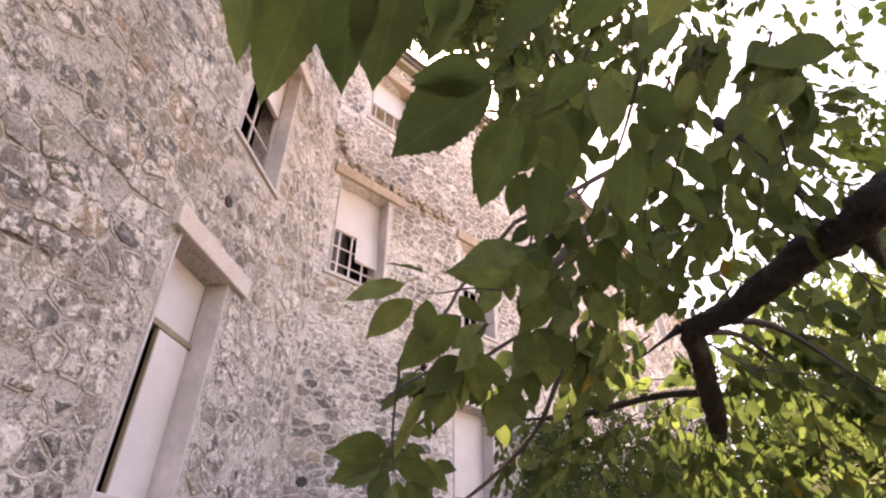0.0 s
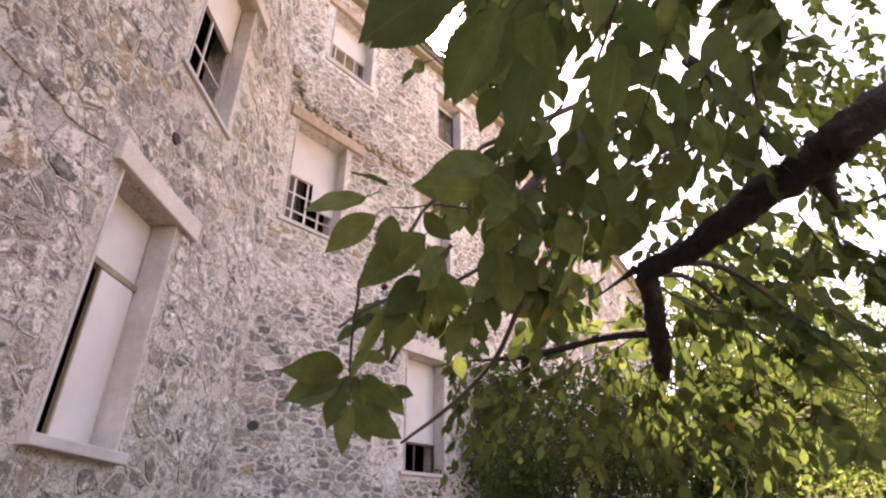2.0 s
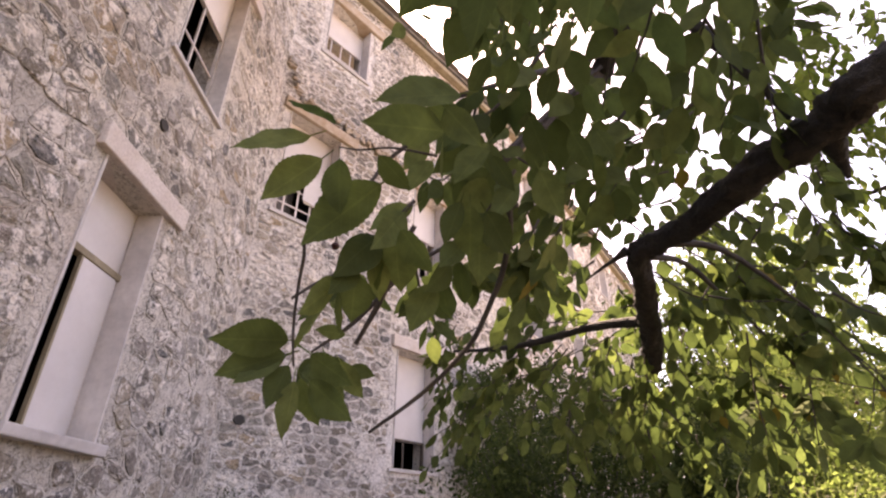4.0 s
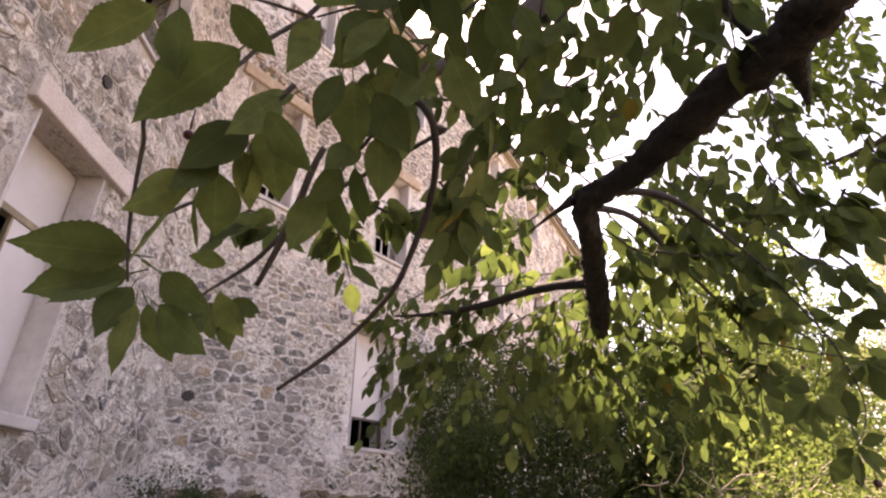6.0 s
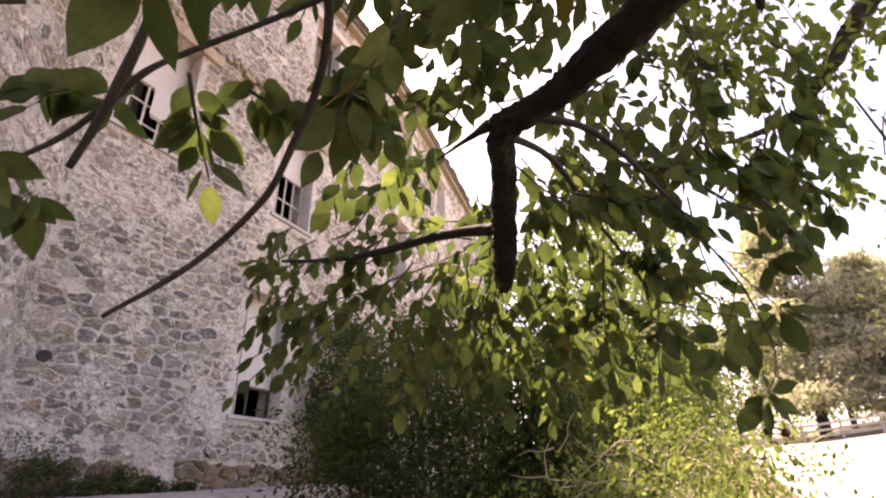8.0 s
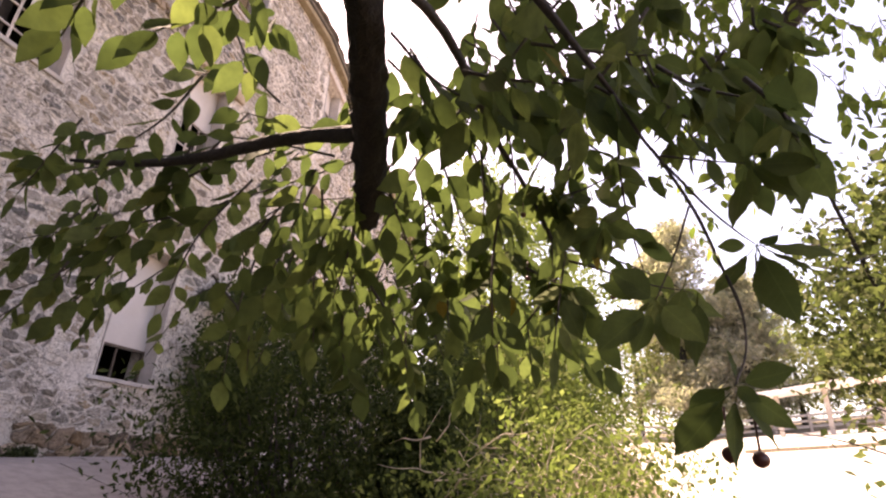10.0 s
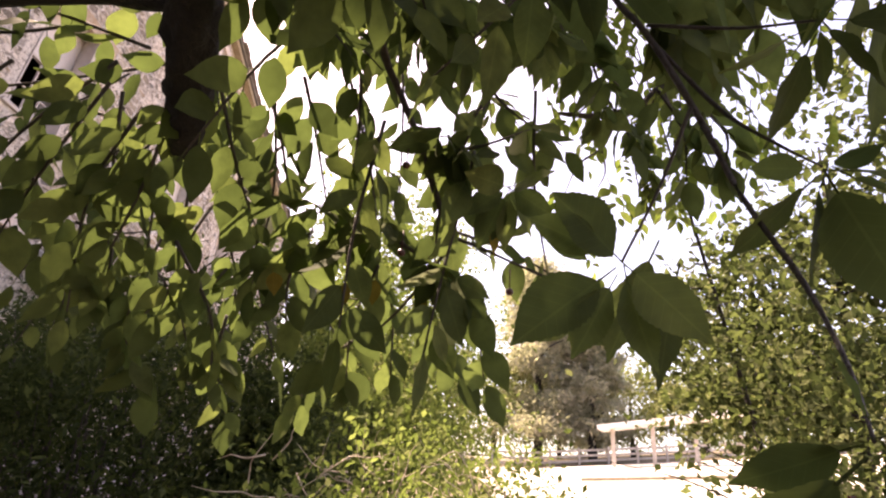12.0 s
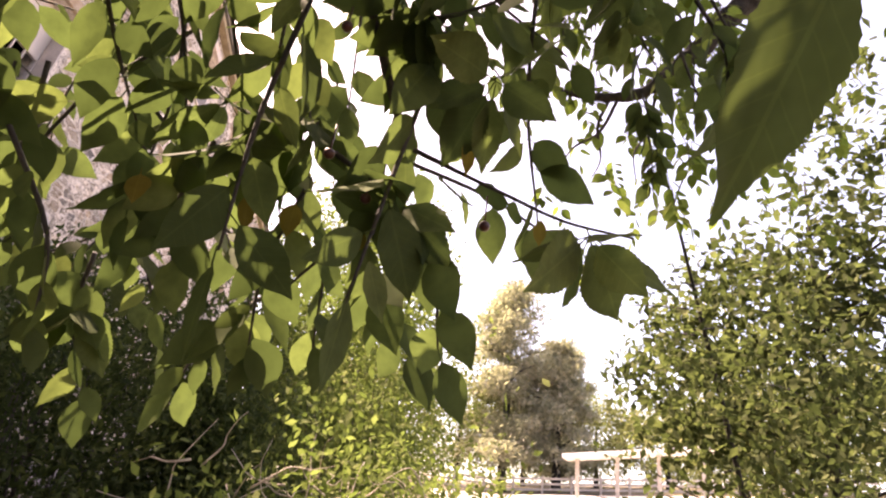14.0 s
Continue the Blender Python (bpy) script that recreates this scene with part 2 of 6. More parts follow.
def add_box(bm, x0, x1, y0, y1, z0, z1, bev=0.0, jit=0.0, rng=None):
    vs = bmesh.ops.create_cube(bm, size=1.0)["verts"]
    for v in vs:
        v.co = Vector(((x0 + x1) / 2 + v.co.x * (x1 - x0), (y0 + y1) / 2 + v.co.y * (y1 - y0), (z0 + z1) / 2 + v.co.z * (z1 - z0)))
        if jit and rng:
            v.co += Vector((rng.uniform(-jit, jit), rng.uniform(-jit, jit), rng.uniform(-jit, jit)))
    if bev:
        es = list({e for v in vs for e in v.link_edges})
        bmesh.ops.bevel(bm, geom=es, offset=bev, segments=2, affect="EDGES", profile=0.6)
    return bm


def box(*a, **k):
    return add_box(bmesh.new(), *a, **k)


def pydata(name, verts, faces, material, parent=None, smooth=False):
    me = bpy.data.meshes.new(name)
    me.from_pydata(verts, [], faces)
    me.materials.append(material)
    if smooth:
        me.shade_smooth()
    ob = new(name, me)
    ob.parent = parent
    return ob


def spline(pts, n):
    """Catmull-Rom through points of any length."""
    P = [np.array(p, float) for p in pts]
    P = [2 * P[0] - P[1], *P, 2 * P[-1] - P[-2]]
    out = []
    for i in range(1, len(P) - 2):
        for k in range(n):
            t = k / n
            a, b, c, d = P[i - 1:i + 3]
            out.append(0.5 * (2 * b + (c - a) * t + (2 * a - 5 * b + 4 * c - d) * t * t + (3 * b - a - 3 * c + d) * t ** 3))
    out.append(P[-2])
    return np.array(out)


def tube(pts, sides=8, n=6, rough=0.0, rng=None, verts=None, faces=None):
    """A tapered limb through (x, y, z, radius) points, with an uneven skin."""
    verts = [] if verts is None else verts
    faces = [] if faces is None else faces
    S = spline(pts, n)
    base = len(verts)
    up = np.array([0.13, 0.21, 0.97])
    for i, p in enumerate(S):
        d = S[min(i + 1, len(S) - 1)][:3] - S[max(i - 1, 0)][:3]
        d = d / (np.linalg.norm(d) + 1e-9)
        u = np.cross(d, up)
        if np.linalg.norm(u) < 0.1:
            u = np.cross(d, (1, 0, 0))
        u /= np.linalg.norm(u)
        v = np.cross(d, u)
        for k in range(sides):
            a = 2 * math.pi * k / sides
            r = max(p[3], 0.0004)
            if rough:
                q = Vector(p[:3]) * 9 + Vector((k * 1.7, i * 0.31, 0))
                r *= 1 + rough * noise.noise(q) + rough * 0.6 * noise.noise(q * 3.1) + rough * 0.35 * noise.noise(q * 7.7)
            verts.append(tuple(p[:3] + r * (math.cos(a) * u + math.sin(a) * v)))
        if i:
            o = base + (i - 1) * sides
            for k in range(sides):
                faces.append((o + k, o + (k + 1) % sides, o + sides + (k + 1) % sides, o + sides + k))
    o = base + (len(S) - 1) * sides
    faces.append(tuple(range(base, base + sides))[::-1])
    faces.append(tuple(range(o, o + sides)))
    return verts, faces

# ---- the mill's walls ----
DW, XC, ANG = 5.781, 3.012, 40.1
FRAME_B = pose(XC, DW, 0)
FRAME_A = pose(XC, DW, 0, 0, 0, ANG)
XB = 6.3                                        # length of the straight part
FRAME_C = pose(XC + XB, DW, 0, 0, 0, 8.6)
EAVE = 10.65
THICK = 0.45
# openings: x0, x1, z0, z1 along each wall
OPEN_A = [(-2.83, -1.95, 1.90, 3.80), (-2.50, -1.50, 5.28, 7.30), (-6.40, -5.45, 1.90, 3.80)]
OPEN_B = [(0.22, 1.20, 5.24, 7.00), (0.62, 1.58, 8.64, 9.98), (2.70, 3.60, 2.16, 3.88), (3.44, 4.22, 8.64, 9.92), (2.95, 3.80, 5.26, 7.02)]
OPEN_C = [(0.4, 1.3, 5.28, 7.0), (0.6, 1.5, 8.75, 10.05), (3.7, 4.6, 8.75, 10.05), (3.6, 4.5, 5.28, 7.0), (7.4, 8.3, 8.75, 10.05), (7.4, 8.3, 5.28, 7.0)]


def slab_with_openings(x0, x1, z0, z1, opens, thick):
    xs = sorted({x0, x1, *[v for o in opens for v in o[:2]]})
    zs = sorted({z0, z1, *[v for o in opens for v in o[2:]]})
    bm = bmesh.new()
    cache = {}

    def v(x, y, z):
        k = (round(x, 4), round(y, 4), round(z, 4))
        if k not in cache:
            cache[k] = bm.verts.new(k)
        return cache[k]

    def quad(*c):
        bm.faces.new([v(*p) for p in c])

    def solid(i, j):
        if not (0 <= i < len(xs) - 1 and 0 <= j < len(zs) - 1):
            return False
        cx, cz = (xs[i] + xs[i + 1]) / 2, (zs[j] + zs[j + 1]) / 2
        return not any(o[0] < cx < o[1] and o[2] < cz < o[3] for o in opens)

    for i in range(len(xs) - 1):
        for j in range(len(zs) - 1):
            if not solid(i, j):
                continue
            a, b, c, d = xs[i], xs[i + 1], zs[j], zs[j + 1]
            quad((a, 0, c), (b, 0, c), (b, 0, d), (a, 0, d))
            quad((b, thick, c), (a, thick, c), (a, thick, d), (b, thick, d))
            if not solid(i - 1, j):
                quad((a, thick, c), (a, 0, c), (a, 0, d), (a, thick, d))
            if not solid(i + 1, j):
                quad((b, 0, c), (b, thick, c), (b, thick, d), (b, 0, d))
            if not solid(i, j - 1):
                quad((a, 0, c), (a, thick, c), (b, thick, c), (b, 0, c))
            if not solid(i, j + 1):
                quad((a, thick, d), (a, 0, d), (b, 0, d), (b, thick, d))
    return bm


def wall(name, m, x0, x1, opens, label, lime=MORTAR):
    w = new(name, mesh_from(name, slab_with_openings(x0, x1, -0.3, EAVE, opens, THICK), lime))
    w.matrix_world = m
    return tagged(w, label, "wall", kind="structure")


WALL_A = wall("wall_west", FRAME_A, -11.5, 0.0, OPEN_A, "rubble stone mill wall with cracked grey mortar", OLD_MORTAR)
WALL_B = wall("wall_north", FRAME_B, 0.0, XB, OPEN_B, "rubble stone mill wall with pale lime pointing")
WALL_C = wall("wall_far", FRAME_C, 0.0, 14.5, OPEN_C, "far stretch of rubble stone mill wall")


# added back wall, floors and ends close the rooms; their darkness is painted
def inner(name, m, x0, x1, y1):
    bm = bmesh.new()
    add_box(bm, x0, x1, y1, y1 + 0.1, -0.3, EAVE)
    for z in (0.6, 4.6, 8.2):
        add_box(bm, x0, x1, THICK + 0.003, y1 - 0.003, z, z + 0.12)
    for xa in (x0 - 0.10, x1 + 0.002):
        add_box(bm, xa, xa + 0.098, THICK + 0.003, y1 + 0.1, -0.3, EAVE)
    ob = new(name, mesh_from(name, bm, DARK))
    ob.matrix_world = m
    return tagged(ob, "inside of the empty mill, painted near black as unlit", "wall", kind="structure")


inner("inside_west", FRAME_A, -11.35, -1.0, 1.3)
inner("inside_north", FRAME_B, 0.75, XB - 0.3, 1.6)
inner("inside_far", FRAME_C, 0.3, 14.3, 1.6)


def roof(name, m, x0, x1):
    e = thing(name, m, "old dark roof with a broken eave edge", "roof", kind="structure")
    rng = random.Random(5)
    bm = bmesh.new()
    v = [bm.verts.new(c) for c in ((x0, -0.22, EAVE - 0.02), (x1, -0.22, EAVE - 0.02), (x1, 3.4, EAVE + 1.7), (x0, 3.4, EAVE + 1.7))]
    top = [bm.verts.new(q.co + Vector((0, 0, 0.07))) for q in v]
    bm.faces.new(v[::-1]); bm.faces.new(top)
    for i in range(4):
        bm.faces.new((v[i], v[(i + 1) % 4], top[(i + 1) % 4], top[i]))
    part("roof_plane", bm, ROOF, e)
    part("eave_board", box(x0, x1, -0.17, -0.003, EAVE - 0.14, EAVE - 0.025, 0.01), OLDWOOD, e)
    x = x0
    bm = bmesh.new()
    while x < x1 - 0.1:
        w = rng.uniform(0.14, 0.3)
        d = rng.uniform(0.24, 0.32)
        add_box(bm, x, min(x + w - 0.012, x1), -d, -0.02, EAVE + 0.062, EAVE + 0.062 + rng.uniform(0.03, 0.06), 0.0, 0.008, rng)
        x += w
    part("tile_edge", bm, ROOF, e)["kind"] = "stuff"
    return e


roof("roof_west", FRAME_A, -11.5, 0.25)
roof("roof_north", FRAME_B, -0.3, XB)
roof("roof_far", FRAME_C, 0.0, 14.5)


# ---- windows ----
def window_thing(name, m, o, style, label, seed, lintel=LINTEL, over=0.14, group="mill windows"):
    """style: boarded, sash, halfsash, open. Local y runs into the wall."""
    rng = random.Random(seed)
    x0, x1, z0, z1 = o
    w, h = x1 - x0, z1 - z0
    e = thing(name, m @ pose(x0, 0, z0), label, "window", group)
    # concrete surround: jambs, head, sill
    part("jamb", box(0.001, 0.022, -0.016, 0.165 if style == "upper" else 0.205, 0, h, 0.008, 0.003, rng), PLASTER, e, "smooth plastered reveal")
    part("jamb", box(w - 0.022, w - 0.001, -0.016, 0.165 if style == "upper" else 0.205, 0, h, 0.008, 0.003, rng), PLASTER, e, "smooth plastered reveal")
    part("lintel", box(-over, w + over * 2.2, -0.07, 0.30, h + 0.003, h + 0.20, 0.015, 0.008, rng), lintel, e, "chipped concrete lintel")
    part("sill", box(-0.08, w + 0.05, -0.085 if style == "boarded" else -0.04, 0.30, -0.085 if style == "boarded" else -0.055, -0.003, 0.010, 0.006, rng), CONCRETE, e)
    y = 0.19 if style == "upper" else 0.235
    if style == "boarded":
        tz = h * 0.675
        part("upper_panel", box(0.005, w - 0.005, y - 0.02, y, tz + 0.03, h - 0.004, 0.003), BOARD, e)
        part("lower_panel", box(0.395, w - 0.06, y - 0.05, y - 0.025, 0.01, tz - 0.03, 0.004), BOARD, e)
        part("panel_edge", box(0.37, 0.392, y - 0.055, y - 0.02, 0.01, tz - 0.03, 0.003), OLDWOOD, e)
        part("transom", box(0.0, w, y - 0.06, y + 0.02, tz - 0.028, tz + 0.028, 0.006), OLDWOOD, e)
        part("frame_post", box(w - 0.05, w - 0.002, y - 0.035, y + 0.02, 0.005, tz - 0.03, 0.004), FRAME, e)
        return e
    # blind board in the top, sash with panes below
    cut = {"sash": 0.54, "halfsash": 0.55, "upper": 0.62, "open": 0.93, "low": 0.26}[style]
    part("blind_board", box(0.004, w - 0.004, y - 0.01, y + 0.012, h * cut, h - 0.004, 0.003), BOARD, e)
    paint = DARKWOOD if style in ("low", "open") else FRAME
    fr = part("sash_frame", bmesh.new(), paint, e)
    bm = bmesh.new()
    t = 0.035
    add_box(bm, 0.003, t, y - 0.02, y + 0.03, 0.004, h * cut - 0.004)
    add_box(bm, w - t, w - 0.003, y - 0.02, y + 0.03, 0.004, h * cut - 0.004)
    add_box(bm, t + 0.002, w - t - 0.002, y - 0.02, y + 0.03, 0.004, t)
    add_box(bm, t + 0.002, w - t - 0.002, y - 0.02, y + 0.03, h * cut - t, h * cut - 0.004)
    bm.to_mesh(fr.data)
    bm.free()
    cols, rws = {"sash": (4, 3), "halfsash": (4, 2), "upper": (2, 2), "open": (3, 3), "low": (2, 1)}[style]
    ih = h * cut - t - 0.004
    for i in range(1, cols):
        xx = t + (w - 2 * t) * i / cols
        part("glazing_bar", box(xx - 0.011, xx + 0.011, y - 0.01, y + 0.015, t + 0.002, ih - 0.002, 0.003), paint, fr)
    for j in range(1, rws):
        zz = t + (ih - t) * j / rws
        for i in range(cols):
            xa, xb = t + (w - 2 * t) * i / cols + 0.013, t + (w - 2 * t) * (i + 1) / cols - 0.013
            part("glazing_bar", box(xa, xb, y - 0.008, y + 0.012, zz - 0.010, zz + 0.010, 0.003), paint, fr)
    if style == "sash":
        part("loose_board", box(w * 0.56, w - t, y - 0.05, y - 0.025, h * 0.27, h * 0.52, 0.003, 0.03, rng), BOARD, e, "sagging pale board behind the sash")
    return e


window_thing("mill_window", FRAME_A, OPEN_A[0], "boarded", "tall window boarded with pale panels under a chipped lintel", 1, over=0.13)
window_thing("mill_window", FRAME_A, OPEN_A[1], "upper", "upper window with a pale board above a dark broken sash", 2)
window_thing("mill_window", FRAME_A, OPEN_A[2], "boarded", "tall window boarded with pale panels", 3)
window_thing("mill_window", FRAME_B, OPEN_B[0], "sash", "window with broken small panes and a rust-stained lintel", 4, RUSTY)
window_thing("mill_window", FRAME_B, OPEN_B[1], "halfsash", "small top window with eight dark panes below a board", 5, RUSTY)
window_thing("mill_window", FRAME_B, OPEN_B[2], "low", "ground-floor window boarded above two dark panes", 6)
window_thing("mill_window", FRAME_B, OPEN_B[3], "open", "small top window with a dark broken sash", 7)
window_thing("mill_window", FRAME_B, OPEN_B[4], "halfsash", "middle window with a pale board above dark panes", 8, RUSTY)
for k, o in enumerate(OPEN_C):
    window_thing("mill_window", FRAME_C, o, "halfsash", "far mill window half boarded", 20 + k)


# ---- ground ----
def ground_z(x, y):
    k = min(max((y - 1.0) / 3.9, 0.0), 1.0)
    rise = 0.085 * min(max(x - 2.0, 0.0), 75.0) * (1.0 - 0.75 * k) + min(max(-y - 5.0, 0.0) * 0.12, 5.0)
    return 1.15 * k * k * (3 - 2 * k) + rise


def sheet(name, xs, ys, lift, material, bumps=0.03):
    verts = [(x, y, ground_z(x, y) + lift + bumps * noise.noise(Vector((x * 0.7, y * 0.7, 0)))) for y in ys for x in xs]
    nx = len(xs)
    faces = [(j * nx + i, j * nx + i + 1, (j + 1) * nx + i + 1, (j + 1) * nx + i) for j in range(len(ys) - 1) for i in range(nx - 1)]
    return pydata(name, verts, faces, material, smooth=True)


tagged(sheet("ground", [-400, -150, -60, -25, *np.arange(-12, 26, 0.5), 30, 40, 60, 110, 200, 420],
             [-420, -150, -80, -40, -25, *np.arange(-16, 9.1, 0.5), 14, 30, 90, 400], -0.03, SOIL),
       "leaf-littered brown soil round the mill", "ground", kind="structure")
tagged(sheet("pavement_lot", [8.2, 9.5, 11, 13, 16, 20, 24, 28, 33, 38.5], [-34, -26, -20, -16, -12, -9, -7, -5.5, -4, -2.5, -1.2], 0.05, LOT, 0.02),
       "bright pale gravel yard in full sun", "pavement", kind="structure")


def wall_path():
    """Concrete strip along the foot of the wall, in cast bays."""
    e = thing("pavement_strip", pose(0, 0, 0), "worn grey concrete strip along the mill wall", "pavement", kind="structure")
    rng = random.Random(3)
    for j, (y0, y1) in enumerate(((4.60, 5.74), (3.40, 4.57))):
        x = 3.1 - j
        while x < 12.5:
            w = rng.uniform(1.1, 1.3)
            bm = bmesh.new()
            c = []
            for px, py in ((x, y0), (x + w - 0.015, y0), (x + w - 0.015, y1), (x, y1)):
                c.append((px, py, ground_z(px, py) + 0.035 + rng.uniform(0, 0.006)))
            lo = [bm.verts.new((p[0], p[1], p[2] - 0.12)) for p in c]
            hi = [bm.verts.new(p) for p in c]
            bm.faces.new(hi)
            for i in range(4):
                bm.faces.new((lo[i], lo[(i + 1) % 4], hi[(i + 1) % 4], hi[i]))
            bmesh.ops.recalc_face_normals(bm, faces=bm.faces)
            part("slab", bm, SLAB, e)
            x += w


wall_path()

# ---- the cherry tree: limbs and twigs with their radius, single leaves from base to tip, all in metres ----
LIMB = [(0.753, -0.024, 1.816, 0.0242), (0.783, 0.006, 1.818, 0.0261), (0.815, 0.041, 1.817, 0.0254), (0.851, 0.099, 1.822, 0.0238), (0.898, 0.165, 1.820, 0.0224), (0.958, 0.246, 1.819, 0.0216), (1.004, 0.320, 1.831, 0.0208), (1.028, 0.362, 1.829, 0.0208), (1.122, 0.393, 1.815, 0.0204), (1.221, 0.428, 1.802, 0.0233), (1.330, 0.465, 1.757, 0.0224), (1.410, 0.499, 1.716, 0.0157)]
LIMB_KNOB = [(0.820, 0.032, 1.809, 0.0221), (0.835, 0.031, 1.790, 0.0114), (0.855, 0.030, 1.779, 0.0064), (0.865, 0.031, 1.764, 0.0026)]
LIMB_UP = [(0.801, 0.064, 1.841, 0.0047), (0.791, 0.084, 1.916, 0.0079), (0.797, 0.108, 1.996, 0.0093), (0.788, 0.142, 2.082, 0.0109)]
LIMB_HIGH = [(0.825, 0.321, 2.065, 0.0116), (0.804, 0.296, 2.078, 0.0188), (0.773, 0.265, 2.086, 0.0208), (0.722, 0.216, 2.097, 0.0211)]
LIMB_FORK = [(1.016, 0.376, 1.841, 0.0109), (1.021, 0.412, 1.830, 0.0046), (1.029, 0.474, 1.811, 0.0016)]
SIDE = [(1.274, 0.456, 1.790, 0.0127), (1.298, 0.596, 1.815, 0.0106), (1.323, 0.769, 1.818, 0.0087), (1.337, 0.925, 1.833, 0.0062), (1.334, 1.067, 1.855, 0.0033)]
ARC = [(0.601, 0.414, 1.798, 0.0054), (0.629, 0.408, 1.795, 0.0052), (0.658, 0.411, 1.781, 0.0050), (0.695, 0.435, 1.756, 0.0048), (0.728, 0.473, 1.717, 0.0046), (0.746, 0.509, 1.683, 0.0043), (0.771, 0.573, 1.631, 0.0041), (0.773, 0.674, 1.571, 0.0038), (0.743, 0.769, 1.512, 0.0026)]
TWIG_LEFT = [(0.470, 0.355, 1.812, 0.0030), (0.448, 0.375, 1.772, 0.0026), (0.435, 0.387, 1.743, 0.0025), (0.415, 0.406, 1.710, 0.0022), (0.402, 0.416, 1.678, 0.0021), (0.379, 0.432, 1.640, 0.0018), (0.359, 0.447, 1.613, 0.0017), (0.366, 0.458, 1.594, 0.0017), (0.375, 0.474, 1.563, 0.0015), (0.385, 0.487, 1.531, 0.0013), (0.396, 0.495, 1.502, 0.0011)]
TWIG_LEFT_UP = [(0.404, 0.324, 1.670, 0.0014), (0.366, 0.342, 1.665, 0.0011), (0.342, 0.359, 1.657, 0.0009), (0.324, 0.365, 1.652, 0.0006)]
TWIG_SECOND = [(0.681, 0.409, 1.791, 0.0033), (0.656, 0.480, 1.757, 0.0033), (0.632, 0.547, 1.727, 0.0033), (0.614, 0.582, 1.700, 0.0037), (0.608, 0.619, 1.672, 0.0037), (0.599, 0.670, 1.638, 0.0033), (0.575, 0.724, 1.603, 0.0018)]
TWIG_BROAD = [(0.581, 0.521, 1.751, 0.0042), (0.582, 0.541, 1.727, 0.0049), (0.593, 0.577, 1.689, 0.0050), (0.605, 0.617, 1.657, 0.0047), (0.616, 0.670, 1.616, 0.0034)]
TWIG_BARE = [(0.443, 0.590, 1.612, 0.0017), (0.468, 0.577, 1.638, 0.0021), (0.501, 0.557, 1.664, 0.0025)]
TWIG_BERRY = [(1.130, 0.135, 1.693, 0.0020), (1.129, 0.116, 1.644, 0.0017), (1.124, 0.103, 1.614, 0.0016), (1.126, 0.082, 1.565, 0.0015), (1.121, 0.072, 1.521, 0.0013), (1.103, 0.067, 1.477, 0.0010), (1.082, 0.074, 1.443, 0.0007), (1.059, 0.089, 1.418, 0.0005)]
TWIG_NEAR = [(1.124, 0.086, 1.569, 0.0010), (1.135, 0.100, 1.531, 0.0008), (1.141, 0.117, 1.496, 0.0006)]
TWIG_RIGHT = [(1.126, 0.099, 1.610, 0.0012), (1.122, 0.074, 1.567, 0.0010), (1.109, 0.060, 1.539, 0.0007), (1.101, 0.051, 1.524, 0.0005)]
TWIG_RIGHT_UP = [(1.122, 0.103, 1.617, 0.0010), (1.103, 0.072, 1.597, 0.0008), (1.082, 0.053, 1.580, 0.0005)]
TWIG_MIDDLE = [(1.337, 0.273, 1.783, 0.0040), (1.361, 0.260, 1.767, 0.0037), (1.388, 0.239, 1.731, 0.0037), (1.426, 0.218, 1.689, 0.0036), (1.452, 0.201, 1.653, 0.0031), (1.478, 0.215, 1.627, 0.0021), (1.515, 0.252, 1.588, 0.0017), (1.541, 0.284, 1.561, 0.0011)]
TWIG_MIDDLE_R = [(1.451, 0.202, 1.655, 0.0023), (1.458, 0.162, 1.644, 0.0018), (1.453, 0.121, 1.625, 0.0015), (1.452, 0.075, 1.608, 0.0012), (1.435, 0.031, 1.592, 0.0007)]
LICHEN_LIMB = [(1.918, -0.598, 2.698, 0.0320), (1.953, -0.476, 2.596, 0.0272), (2.008, -0.373, 2.473, 0.0216), (2.051, -0.272, 2.377, 0.0144), (2.059, -0.161, 2.338, 0.0096), (2.028, -0.031, 2.310, 0.0040)]
LICHEN_SPUR = [(2.049, -0.295, 2.385, 0.0048), (2.100, -0.291, 2.296, 0.0032), (2.116, -0.261, 2.234, 0.0024), (2.156, -0.280, 2.172, 0.0012)]
LICHEN_FORK = [(2.060, -0.185, 2.344, 0.0048), (2.092, -0.165, 2.277, 0.0040), (2.133, -0.185, 2.214, 0.0024), (2.150, -0.162, 2.158, 0.0012)]
LICHEN_SHOOT = [(2.056, -0.210, 2.359, 0.0048), (2.099, -0.172, 2.269, 0.0040), (2.098, -0.105, 2.204, 0.0024), (2.121, -0.072, 2.125, 0.0012)]
LEFT_LEAVES = [
    (0.310, 0.387, 1.667), (0.263, 0.425, 1.637),
    (0.327, 0.392, 1.655), (0.303, 0.439, 1.617),
    (0.336, 0.379, 1.654), (0.349, 0.390, 1.606),
    (0.321, 0.371, 1.679), (0.270, 0.364, 1.666),
    (0.388, 0.301, 1.676), (0.326, 0.342, 1.668),
    (0.404, 0.294, 1.688), (0.357, 0.299, 1.689),
    (0.378, 0.369, 1.645), (0.354, 0.444, 1.597),
    (0.355, 0.349, 1.654), (0.392, 0.344, 1.634),
    (0.426, 0.314, 1.627), (0.428, 0.335, 1.588),
    (0.434, 0.310, 1.625), (0.467, 0.336, 1.591),
    (0.453, 0.306, 1.626), (0.498, 0.309, 1.598),
    (0.410, 0.373, 1.613), (0.458, 0.374, 1.584),
]
